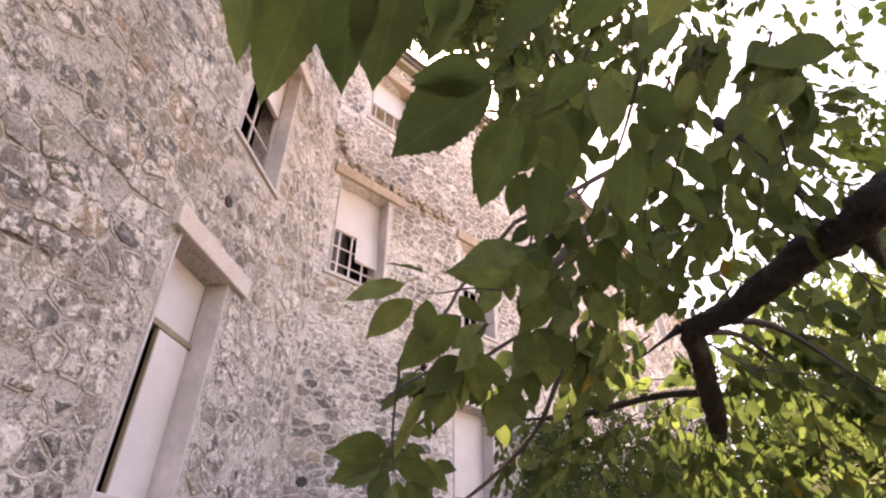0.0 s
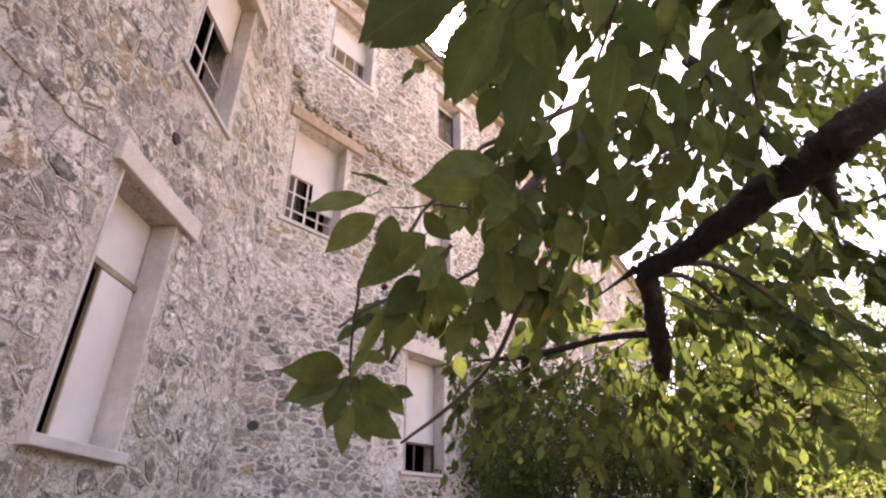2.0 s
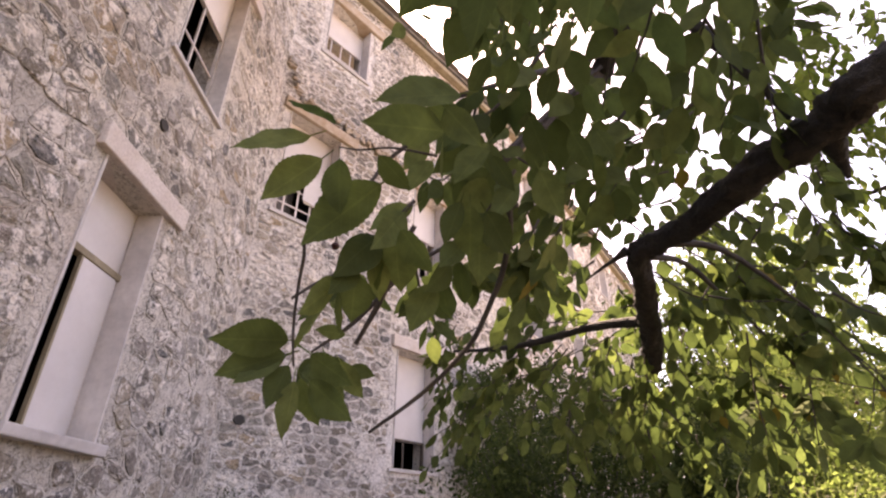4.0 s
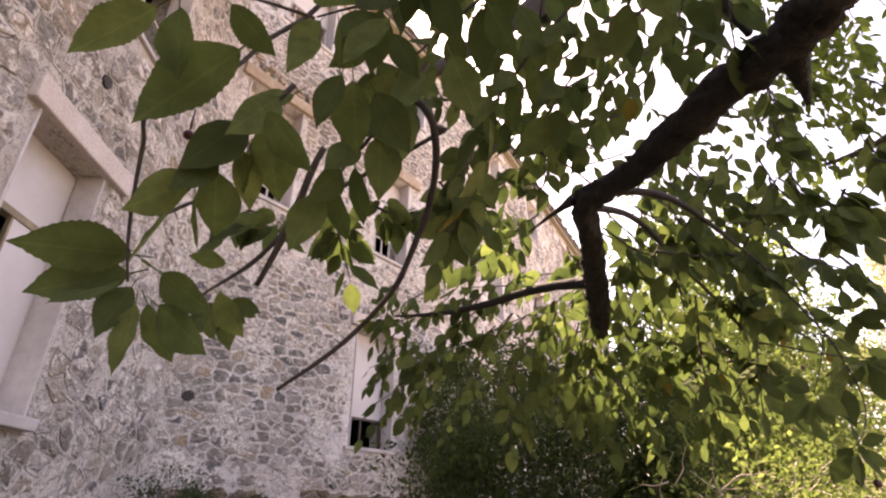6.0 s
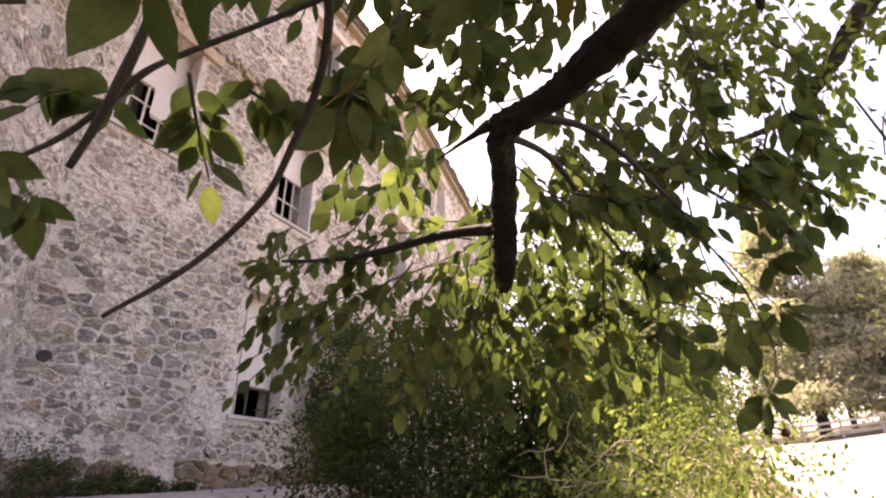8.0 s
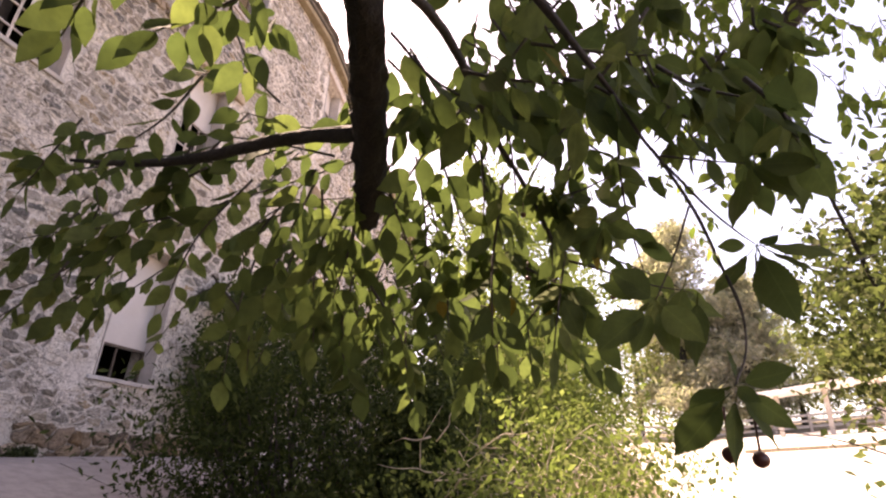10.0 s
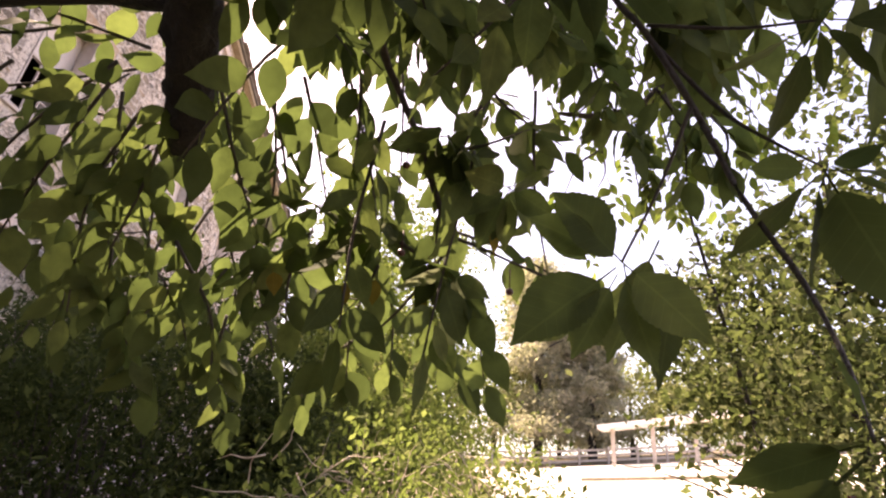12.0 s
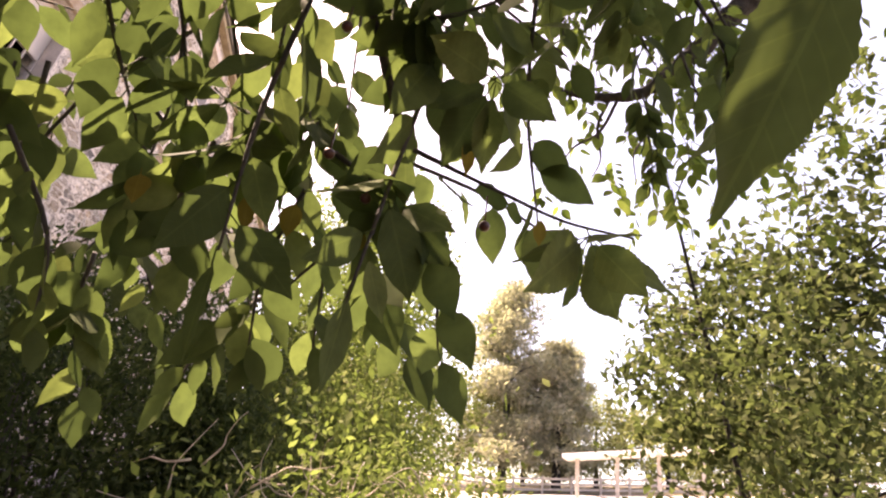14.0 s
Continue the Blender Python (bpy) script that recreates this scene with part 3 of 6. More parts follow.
LEFT_LEAVES_LOW = [
    (0.423, 0.425, 1.618), (0.393, 0.439, 1.573),
    (0.435, 0.429, 1.621), (0.441, 0.428, 1.573),
    (0.416, 0.269, 1.771), (0.421, 0.300, 1.739),
    (0.427, 0.251, 1.766), (0.456, 0.281, 1.755),
    (0.462, 0.306, 1.713), (0.445, 0.338, 1.666),
    (0.466, 0.305, 1.698), (0.496, 0.300, 1.668),
    (0.473, 0.263, 1.729), (0.509, 0.267, 1.697),
    (0.501, 0.234, 1.715), (0.538, 0.230, 1.684),
    (0.506, 0.275, 1.689), (0.545, 0.275, 1.648),
    (0.488, 0.207, 1.748), (0.505, 0.199, 1.708),
    (0.439, 0.387, 1.658), (0.413, 0.423, 1.631),
    (0.435, 0.358, 1.700), (0.423, 0.379, 1.664),
    (0.458, 0.222, 1.759), (0.477, 0.250, 1.734),
    (0.521, 0.217, 1.720), (0.539, 0.208, 1.688),
    (0.505, 0.300, 1.682), (0.490, 0.328, 1.641),
]
DROP_LEAVES = [
    (0.402, 0.519, 1.534), (0.325, 0.531, 1.518),
    (0.409, 0.531, 1.523), (0.350, 0.556, 1.493),
    (0.405, 0.533, 1.517), (0.367, 0.548, 1.484),
    (0.414, 0.532, 1.513), (0.401, 0.539, 1.468),
    (0.416, 0.520, 1.496), (0.421, 0.529, 1.440),
    (0.427, 0.526, 1.502), (0.460, 0.535, 1.457),
    (0.432, 0.518, 1.499), (0.461, 0.479, 1.458),
    (0.426, 0.513, 1.524), (0.458, 0.481, 1.493),
    (0.411, 0.521, 1.535), (0.438, 0.527, 1.530),
    (0.401, 0.519, 1.537), (0.374, 0.534, 1.529),
    (0.506, 0.564, 1.544), (0.536, 0.552, 1.503),
    (0.519, 0.559, 1.540), (0.545, 0.544, 1.530),
    (0.506, 0.560, 1.576), (0.479, 0.587, 1.582),
    (0.501, 0.570, 1.534), (0.500, 0.547, 1.491),
]
TOP_LEAVES = [
    (0.045, 0.091, 1.587), (0.068, 0.132, 1.552),
    (0.020, 0.111, 1.577), (0.032, 0.150, 1.554),
    (0.071, 0.071, 1.582), (0.091, 0.098, 1.567),
    (0.117, 0.027, 1.572), (0.123, 0.058, 1.569),
    (0.129, 0.011, 1.570), (0.131, 0.033, 1.553),
    (0.037, 0.105, 1.573), (0.047, 0.150, 1.545),
    (0.060, 0.083, 1.577), (0.072, 0.115, 1.544),
    (0.085, 0.063, 1.579), (0.082, 0.101, 1.558),
    (0.106, 0.045, 1.578), (0.105, 0.081, 1.561),
    (0.216, 0.147, 1.708), (0.204, 0.165, 1.697),
    (0.208, 0.167, 1.709), (0.184, 0.257, 1.679),
    (0.243, 0.170, 1.701), (0.254, 0.230, 1.651),
    (0.248, 0.154, 1.675), (0.272, 0.162, 1.656),
    (0.247, 0.108, 1.715), (0.254, 0.153, 1.703),
    (0.258, 0.099, 1.698), (0.267, 0.113, 1.653),
    (0.261, 0.045, 1.716), (0.253, 0.076, 1.690),
]
TOP_LEAVES_MORE = [
    (0.291, 0.033, 1.696), (0.316, 0.056, 1.679),
    (0.311, -0.018, 1.665), (0.308, 0.023, 1.690),
    (0.200, 0.161, 1.709), (0.167, 0.215, 1.716),
    (0.266, 0.156, 1.671), (0.298, 0.199, 1.618),
    (0.300, 0.111, 1.668), (0.338, 0.145, 1.632),
    (0.266, 0.214, 1.796), (0.195, 0.250, 1.780),
    (0.255, 0.233, 1.765), (0.225, 0.296, 1.739),
    (0.293, 0.190, 1.761), (0.298, 0.273, 1.714),
    (0.315, 0.171, 1.768), (0.336, 0.214, 1.736),
    (0.316, 0.119, 1.780), (0.331, 0.128, 1.744),
    (0.327, 0.178, 1.769), (0.368, 0.217, 1.724),
    (0.354, 0.256, 1.666), (0.300, 0.297, 1.645),
    (0.359, 0.277, 1.669), (0.381, 0.256, 1.630),
]
NEAR_LEAVES = [
    (1.142, 0.127, 1.487), (1.144, 0.164, 1.456),
    (1.137, 0.128, 1.499), (1.127, 0.161, 1.508),
    (1.142, 0.115, 1.487), (1.147, 0.106, 1.449),
    (1.139, 0.112, 1.490), (1.127, 0.088, 1.459),
    (1.144, 0.122, 1.485), (1.151, 0.137, 1.454),
    (1.138, 0.121, 1.498), (1.116, 0.150, 1.515),
]
BERRY_LEAVES = [
    (1.063, 0.097, 1.409), (1.078, 0.124, 1.378),
    (1.057, 0.091, 1.408), (1.053, 0.100, 1.373),
    (1.062, 0.091, 1.418), (1.071, 0.099, 1.416),
    (1.058, 0.086, 1.412), (1.052, 0.074, 1.383),
    (1.056, 0.083, 1.413), (1.048, 0.064, 1.393),
    (1.056, 0.084, 1.420), (1.042, 0.060, 1.425),
    (1.061, 0.088, 1.424), (1.068, 0.088, 1.442),
    (1.064, 0.094, 1.416), (1.081, 0.113, 1.406),
    (1.057, 0.088, 1.417), (1.045, 0.080, 1.407),
]
RIGHT_LEAVES = [
    (1.103, 0.057, 1.524), (1.108, 0.075, 1.526),
    (1.108, 0.056, 1.518), (1.133, 0.076, 1.496),
    (1.105, 0.051, 1.518), (1.132, 0.051, 1.483),
    (1.098, 0.049, 1.523), (1.083, 0.041, 1.523),
    (1.097, 0.044, 1.521), (1.076, 0.009, 1.507),
    (1.101, 0.048, 1.513), (1.098, 0.034, 1.463),
    (1.097, 0.045, 1.517), (1.082, 0.025, 1.490),
    (1.105, 0.048, 1.517), (1.125, 0.037, 1.488),
    (1.087, 0.060, 1.577), (1.102, 0.084, 1.568),
    (1.091, 0.054, 1.571), (1.120, 0.057, 1.544),
    (1.085, 0.051, 1.577), (1.101, 0.042, 1.561),
    (1.084, 0.048, 1.577), (1.095, 0.017, 1.557),
    (1.078, 0.044, 1.576), (1.065, 0.013, 1.566),
    (1.075, 0.049, 1.583), (1.054, 0.035, 1.592),
    (1.081, 0.053, 1.584), (1.071, 0.052, 1.612),
    (1.081, 0.056, 1.581), (1.068, 0.075, 1.590),
]
CLOSE_LEAVES = [
    (1.183, 0.089, 1.517), (1.222, 0.102, 1.471),
    (1.174, 0.081, 1.501), (1.202, 0.083, 1.454),
]
FADED_LEAVES = [
    (1.445, 0.152, 1.665), (1.455, 0.152, 1.636),
    (1.484, 0.230, 1.598), (1.494, 0.224, 1.572),
    (1.467, 0.310, 1.599), (1.474, 0.308, 1.572),
    (1.489, 0.281, 1.611), (1.490, 0.281, 1.580),
    (1.458, 0.387, 1.599), (1.445, 0.376, 1.569),
    (1.474, 0.088, 1.620), (1.483, 0.087, 1.601),
    (0.824, 0.212, 1.844), (0.864, 0.225, 1.830),
]
# hanging rosettes: place, leaf length, leaves
ROSETTES = [
    ((0.633, 0.766, 1.620), 0.054, 8),
    ((0.705, 0.614, 1.715), 0.054, 8),
    ((0.785, 0.473, 1.775), 0.054, 8),
    ((1.380, 0.104, 1.902), 0.054, 8),
    ((0.641, 0.679, 1.726), 0.054, 6),
    ((0.720, 0.551, 1.755), 0.054, 5),
    ((1.457, 0.021, 1.846), 0.054, 6),
    ((1.222, 0.605, 1.977), 0.054, 8),
    ((1.312, 1.130, 1.858), 0.054, 7),
    ((1.384, 0.210, 1.738), 0.058, 6),
    ((1.417, 0.140, 1.700), 0.058, 7),
    ((1.448, 0.059, 1.597), 0.060, 7),
    ((1.484, 0.361, 1.699), 0.058, 6),
    ((1.472, 0.276, 1.682), 0.058, 7),
    ((1.482, 0.201, 1.621), 0.056, 7),
    ((1.608, 0.482, 1.537), 0.058, 7),
]
# leafy side twigs: leaf length, leaves, three points
SPRIGS_A = [
    (0.055, 9, (1.091, 0.039, 1.662), (1.086, 0.022, 1.627), (1.090, 0.013, 1.598)),
    (0.055, 9, (1.121, 0.096, 1.710), (1.108, 0.070, 1.672), (1.093, 0.041, 1.645)),
    (0.055, 9, (1.141, 0.179, 1.727), (1.134, 0.147, 1.705), (1.133, 0.118, 1.672)),
    (0.055, 9, (1.154, 0.286, 1.767), (1.149, 0.235, 1.742), (1.144, 0.179, 1.724)),
    (0.058, 9, (0.522, 0.313, 1.716), (0.507, 0.361, 1.649), (0.497, 0.409, 1.600)),
    (0.058, 9, (1.407, 0.180, 1.737), (1.430, 0.200, 1.625), (1.443, 0.217, 1.518)),
    (0.058, 9, (0.432, 0.378, 1.658), (0.417, 0.427, 1.611), (0.402, 0.466, 1.562)),
    (0.058, 9, (0.694, 0.342, 1.745), (0.698, 0.392, 1.687), (0.701, 0.432, 1.625)),
    (0.058, 9, (1.388, 0.278, 1.755), (1.412, 0.297, 1.637), (1.427, 0.299, 1.535)),
]
SPRIGS_B = [
    (0.058, 9, (1.212, 0.080, 1.871), (1.240, 0.151, 1.782), (1.256, 0.219, 1.698)),
    (0.055, 9, (1.186, 0.214, 1.821), (1.184, 0.153, 1.796), (1.167, 0.095, 1.763)),
    (0.054, 10, (1.469, 0.256, 1.651), (1.487, 0.174, 1.599), (1.503, 0.153, 1.514)),
    (0.051, 9, (1.397, 0.247, 1.735), (1.393, 0.186, 1.730), (1.366, 0.126, 1.739)),
    (0.058, 9, (0.638, 0.210, 1.834), (0.630, 0.266, 1.781), (0.635, 0.330, 1.727)),
    (0.058, 9, (1.166, 0.381, 1.853), (1.204, 0.326, 1.796), (1.236, 0.237, 1.756)),
    (0.052, 9, (1.255, 0.032, 1.802), (1.264, 0.031, 1.793), (1.274, -0.012, 1.764)),
    (0.051, 9, (1.369, 0.176, 1.768), (1.394, 0.197, 1.743), (1.415, 0.204, 1.721)),
    (0.058, 9, (0.558, 0.211, 1.834), (0.543, 0.275, 1.787), (0.521, 0.345, 1.729)),
]
SPRIGS_C = [
    (0.058, 9, (0.491, 0.245, 1.831), (0.480, 0.311, 1.772), (0.438, 0.371, 1.737)),
    (0.058, 9, (1.181, 0.131, 1.930), (1.207, 0.225, 1.844), (1.226, 0.301, 1.746)),
    (0.058, 9, (0.696, 0.137, 1.846), (0.697, 0.214, 1.819), (0.708, 0.282, 1.766)),
    (0.054, 10, (1.416, 0.164, 1.826), (1.456, 0.211, 1.713), (1.487, 0.215, 1.592)),
    (0.058, 9, (1.299, 0.309, 1.846), (1.309, 0.384, 1.759), (1.321, 0.442, 1.644)),
    (0.052, 9, (1.229, 0.363, 1.813), (1.247, 0.360, 1.799), (1.252, 0.388, 1.781)),
    (0.052, 9, (1.260, 0.021, 1.829), (1.275, 0.006, 1.811), (1.290, -0.001, 1.792)),
    (0.052, 9, (1.277, 0.246, 1.842), (1.296, 0.239, 1.825), (1.314, 0.226, 1.809)),
    (0.052, 9, (1.300, 0.234, 1.844), (1.313, 0.217, 1.834), (1.329, 0.198, 1.819)),
]
SPRIGS_D = [
    (0.051, 9, (1.532, 0.233, 1.604), (1.568, 0.206, 1.571), (1.601, 0.170, 1.529)),
    (0.054, 10, (0.776, 0.428, 1.817), (0.774, 0.460, 1.764), (0.796, 0.478, 1.722)),
    (0.051, 9, (1.480, 0.277, 1.687), (1.494, 0.311, 1.672), (1.501, 0.355, 1.656)),
    (0.058, 9, (0.341, 0.144, 1.858), (0.361, 0.193, 1.828), (0.372, 0.255, 1.791)),
    (0.054, 10, (0.767, 0.484, 1.787), (0.794, 0.474, 1.764), (0.840, 0.457, 1.739)),
    (0.051, 9, (1.509, 0.283, 1.637), (1.551, 0.312, 1.577), (1.588, 0.317, 1.515)),
    (0.058, 9, (0.475, 0.310, 1.843), (0.494, 0.346, 1.798), (0.517, 0.378, 1.742)),
    (0.051, 9, (1.377, 0.310, 1.807), (1.424, 0.313, 1.762), (1.479, 0.327, 1.707)),
    (0.058, 9, (0.404, 0.111, 1.882), (0.442, 0.164, 1.838), (0.480, 0.230, 1.788)),
]
SPRIGS_E = [
    (0.052, 9, (1.279, -0.012, 1.851), (1.294, -0.005, 1.841), (1.307, -0.036, 1.815)),
    (0.052, 10, (1.471, 0.510, 1.633), (1.501, 0.463, 1.559), (1.515, 0.450, 1.489)),
    (0.058, 9, (0.570, 0.056, 1.916), (0.608, 0.108, 1.868), (0.661, 0.161, 1.819)),
    (0.058, 9, (0.648, 0.111, 1.943), (0.702, 0.101, 1.879), (0.754, 0.138, 1.830)),
    (0.052, 9, (1.300, -0.007, 1.862), (1.309, -0.015, 1.851), (1.334, -0.034, 1.817)),
    (0.051, 9, (1.509, 0.372, 1.673), (1.528, 0.393, 1.620), (1.568, 0.398, 1.572)),
    (0.051, 9, (1.383, 0.374, 1.805), (1.432, 0.364, 1.763), (1.496, 0.349, 1.688)),
    (0.054, 10, (1.453, 0.107, 1.867), (1.497, 0.101, 1.755), (1.529, 0.078, 1.642)),
    (0.058, 9, (0.709, 0.058, 1.940), (0.752, 0.072, 1.882), (0.804, 0.081, 1.837)),
]
SPRIGS_F = [
    (0.052, 10, (1.537, 0.349, 1.733), (1.576, 0.276, 1.629), (1.596, 0.263, 1.522)),
    (0.058, 9, (0.476, 0.072, 1.920), (0.522, 0.122, 1.870), (0.577, 0.185, 1.821)),
    (0.054, 10, (0.711, 0.556, 1.742), (0.742, 0.545, 1.739), (0.763, 0.525, 1.754)),
    (0.051, 9, (1.387, 0.415, 1.795), (1.443, 0.402, 1.745), (1.504, 0.393, 1.667)),
    (0.051, 9, (1.577, 0.313, 1.561), (1.596, 0.357, 1.524), (1.619, 0.381, 1.478)),
    (0.054, 10, (1.422, 0.351, 1.887), (1.481, 0.308, 1.763), (1.517, 0.285, 1.654)),
    (0.054, 10, (1.377, 0.505, 1.765), (1.403, 0.522, 1.671), (1.460, 0.578, 1.575)),
    (0.052, 10, (1.559, 0.211, 1.718), (1.568, 0.118, 1.693), (1.576, 0.028, 1.646)),
    (0.052, 9, (1.316, 0.269, 1.905), (1.337, 0.258, 1.889), (1.346, 0.242, 1.883)),
]
SPRIGS_G = [
    (0.052, 10, (1.377, 0.449, 1.808), (1.391, 0.514, 1.718), (1.403, 0.605, 1.630)),
    (0.055, 9, (1.258, 0.424, 1.901), (1.317, 0.376, 1.865), (1.367, 0.321, 1.825)),
    (0.051, 9, (1.389, 0.467, 1.789), (1.455, 0.457, 1.726), (1.510, 0.435, 1.665)),
    (0.051, 9, (1.525, 0.443, 1.674), (1.560, 0.437, 1.610), (1.620, 0.413, 1.524)),
    (0.058, 9, (0.534, 0.126, 1.968), (0.577, 0.189, 1.913), (0.648, 0.256, 1.834)),
    (0.054, 10, (0.668, 0.602, 1.749), (0.695, 0.612, 1.709), (0.737, 0.626, 1.658)),
    (0.054, 10, (1.418, 0.211, 1.933), (1.459, 0.152, 1.854), (1.478, 0.070, 1.804)),
    (0.052, 9, (1.288, -0.063, 1.897), (1.296, -0.089, 1.877), (1.318, -0.093, 1.855)),
    (0.052, 10, (1.375, 0.533, 1.743), (1.408, 0.579, 1.654), (1.460, 0.594, 1.539)),
]
SPRIGS_H = [
    (0.058, 9, (0.362, 0.196, 1.927), (0.427, 0.195, 1.908), (0.479, 0.166, 1.900)),
    (0.054, 10, (1.321, 0.352, 1.967), (1.369, 0.288, 1.902), (1.408, 0.226, 1.837)),
    (0.054, 10, (0.755, 0.446, 1.940), (0.837, 0.410, 1.918), (0.902, 0.339, 1.915)),
    (0.051, 9, (1.402, 0.518, 1.766), (1.453, 0.540, 1.684), (1.507, 0.559, 1.613)),
    (0.052, 10, (1.308, 0.411, 1.964), (1.362, 0.360, 1.891), (1.400, 0.292, 1.836)),
    (0.054, 10, (1.309, 0.224, 2.017), (1.363, 0.170, 1.933), (1.383, 0.105, 1.898)),
    (0.054, 10, (1.074, 0.469, 1.870), (1.074, 0.564, 1.837), (1.058, 0.629, 1.798)),
    (0.054, 10, (1.465, 0.445, 1.869), (1.517, 0.434, 1.741), (1.548, 0.444, 1.616)),
    (0.051, 9, (1.480, 0.520, 1.710), (1.527, 0.531, 1.615), (1.585, 0.521, 1.538)),
]
SPRIGS_I = [
    (0.052, 10, (1.438, -0.089, 1.846), (1.446, -0.119, 1.813), (1.460, -0.121, 1.780)),
    (0.052, 10, (0.982, 0.581, 1.855), (0.990, 0.633, 1.792), (0.998, 0.660, 1.746)),
    (0.054, 10, (1.497, 0.407, 1.815), (1.511, 0.505, 1.695), (1.529, 0.537, 1.569)),
    (0.052, 9, (1.375, 0.379, 1.908), (1.393, 0.359, 1.897), (1.396, 0.398, 1.878)),
    (0.052, 10, (1.193, 0.192, 2.010), (1.202, 0.282, 1.984), (1.190, 0.358, 1.977)),
    (0.054, 10, (1.548, 0.497, 1.760), (1.595, 0.410, 1.675), (1.629, 0.342, 1.569)),
    (0.052, 10, (1.459, -0.050, 1.885), (1.475, -0.083, 1.837), (1.499, -0.090, 1.777)),
    (0.054, 10, (1.122, 0.354, 1.897), (1.055, 0.411, 1.962), (0.997, 0.485, 1.991)),
    (0.052, 10, (1.017, 0.272, 1.976), (0.999, 0.354, 1.987), (0.974, 0.427, 2.013)),
]
SPRIGS_J = [
    (0.052, 10, (1.368, 0.100, 2.024), (1.419, 0.070, 1.933), (1.443, 0.005, 1.873)),
    (0.052, 9, (1.385, 0.316, 1.945), (1.404, 0.302, 1.930), (1.414, 0.303, 1.921)),
    (0.054, 10, (0.920, 0.276, 2.002), (0.906, 0.365, 1.988), (0.859, 0.442, 1.998)),
    (0.054, 10, (1.425, 0.298, 2.007), (1.490, 0.280, 1.885), (1.543, 0.274, 1.750)),
    (0.051, 9, (1.592, 0.485, 1.585), (1.624, 0.498, 1.528), (1.666, 0.482, 1.462)),
    (0.051, 9, (1.397, 0.580, 1.780), (1.450, 0.596, 1.702), (1.498, 0.600, 1.615)),
    (0.052, 10, (0.890, 0.397, 1.991), (0.890, 0.470, 1.954), (0.886, 0.532, 1.919)),
    (0.058, 10, (0.950, 0.555, 1.993), (1.013, 0.560, 1.903), (1.064, 0.558, 1.819)),
    (0.055, 10, (0.669, 0.005, 1.988), (0.677, 0.018, 1.980), (0.699, 0.058, 1.952)),
]
SPRIGS_K = [
    (0.052, 10, (1.349, 0.289, 2.036), (1.395, 0.236, 1.971), (1.408, 0.161, 1.955)),
    (0.052, 10, (1.080, 0.334, 1.962), (1.031, 0.387, 2.000), (1.029, 0.479, 1.958)),
    (0.054, 10, (1.434, 0.690, 1.701), (1.479, 0.640, 1.623), (1.503, 0.627, 1.521)),
    (0.052, 9, (1.337, -0.074, 1.966), (1.358, -0.080, 1.946), (1.363, -0.100, 1.932)),
    (0.052, 10, (1.379, 0.352, 1.977), (1.396, 0.354, 1.950), (1.432, 0.323, 1.895)),
    (0.055, 10, (0.569, 0.142, 2.012), (0.585, 0.142, 1.998), (0.600, 0.181, 1.973)),
    (0.054, 10, (0.622, 0.683, 1.716), (0.595, 0.691, 1.727), (0.594, 0.723, 1.696)),
    (0.052, 10, (1.435, 0.056, 2.007), (1.477, 0.023, 1.922), (1.507, -0.028, 1.843)),
    (0.052, 10, (1.443, 0.058, 1.980), (1.465, 0.033, 1.938), (1.476, -0.015, 1.905)),
]
SPRIGS_L = [
    (0.051, 9, (1.542, 0.588, 1.602), (1.582, 0.598, 1.540), (1.628, 0.582, 1.493)),
    (0.052, 10, (0.785, 0.419, 1.999), (0.793, 0.482, 1.960), (0.764, 0.494, 1.975)),
    (0.052, 10, (1.391, 0.593, 1.786), (1.429, 0.658, 1.695), (1.455, 0.703, 1.598)),
    (0.052, 10, (1.122, 0.465, 1.933), (1.076, 0.502, 1.971), (1.055, 0.566, 1.955)),
    (0.058, 10, (1.072, 0.217, 2.082), (1.081, 0.302, 2.049), (1.078, 0.389, 2.018)),
    (0.052, 10, (1.197, 0.416, 2.031), (1.216, 0.325, 2.038), (1.214, 0.242, 2.060)),
    (0.052, 10, (1.001, 0.200, 2.075), (1.012, 0.282, 2.052), (0.990, 0.335, 2.060)),
    (0.052, 10, (1.041, 0.376, 2.069), (1.072, 0.438, 2.011), (1.112, 0.472, 1.943)),
    (0.058, 10, (0.919, 0.404, 2.040), (0.919, 0.482, 1.997), (0.930, 0.545, 1.937)),
]
SPRIGS_M = [
    (0.052, 10, (0.693, 0.508, 1.947), (0.691, 0.562, 1.911), (0.650, 0.586, 1.918)),
    (0.052, 10, (1.119, 0.563, 1.964), (1.135, 0.599, 1.915), (1.186, 0.587, 1.843)),
    (0.052, 10, (1.326, 0.053, 2.064), (1.355, 0.048, 2.024), (1.360, 0.010, 2.011)),
    (0.052, 9, (1.444, 0.090, 2.006), (1.472, 0.094, 1.980), (1.486, 0.124, 1.969)),
    (0.052, 9, (1.352, 0.533, 1.930), (1.373, 0.532, 1.912), (1.389, 0.522, 1.904)),
    (0.052, 10, (1.355, 0.503, 1.867), (1.350, 0.599, 1.872), (1.335, 0.713, 1.908)),
    (0.058, 10, (0.995, 0.298, 2.074), (0.986, 0.377, 2.056), (0.988, 0.457, 2.012)),
    (0.051, 9, (1.553, 0.381, 1.901), (1.607, 0.320, 1.862), (1.663, 0.297, 1.791)),
    (0.055, 9, (1.568, 0.576, 1.731), (1.588, 0.610, 1.634), (1.606, 0.621, 1.539)),
]
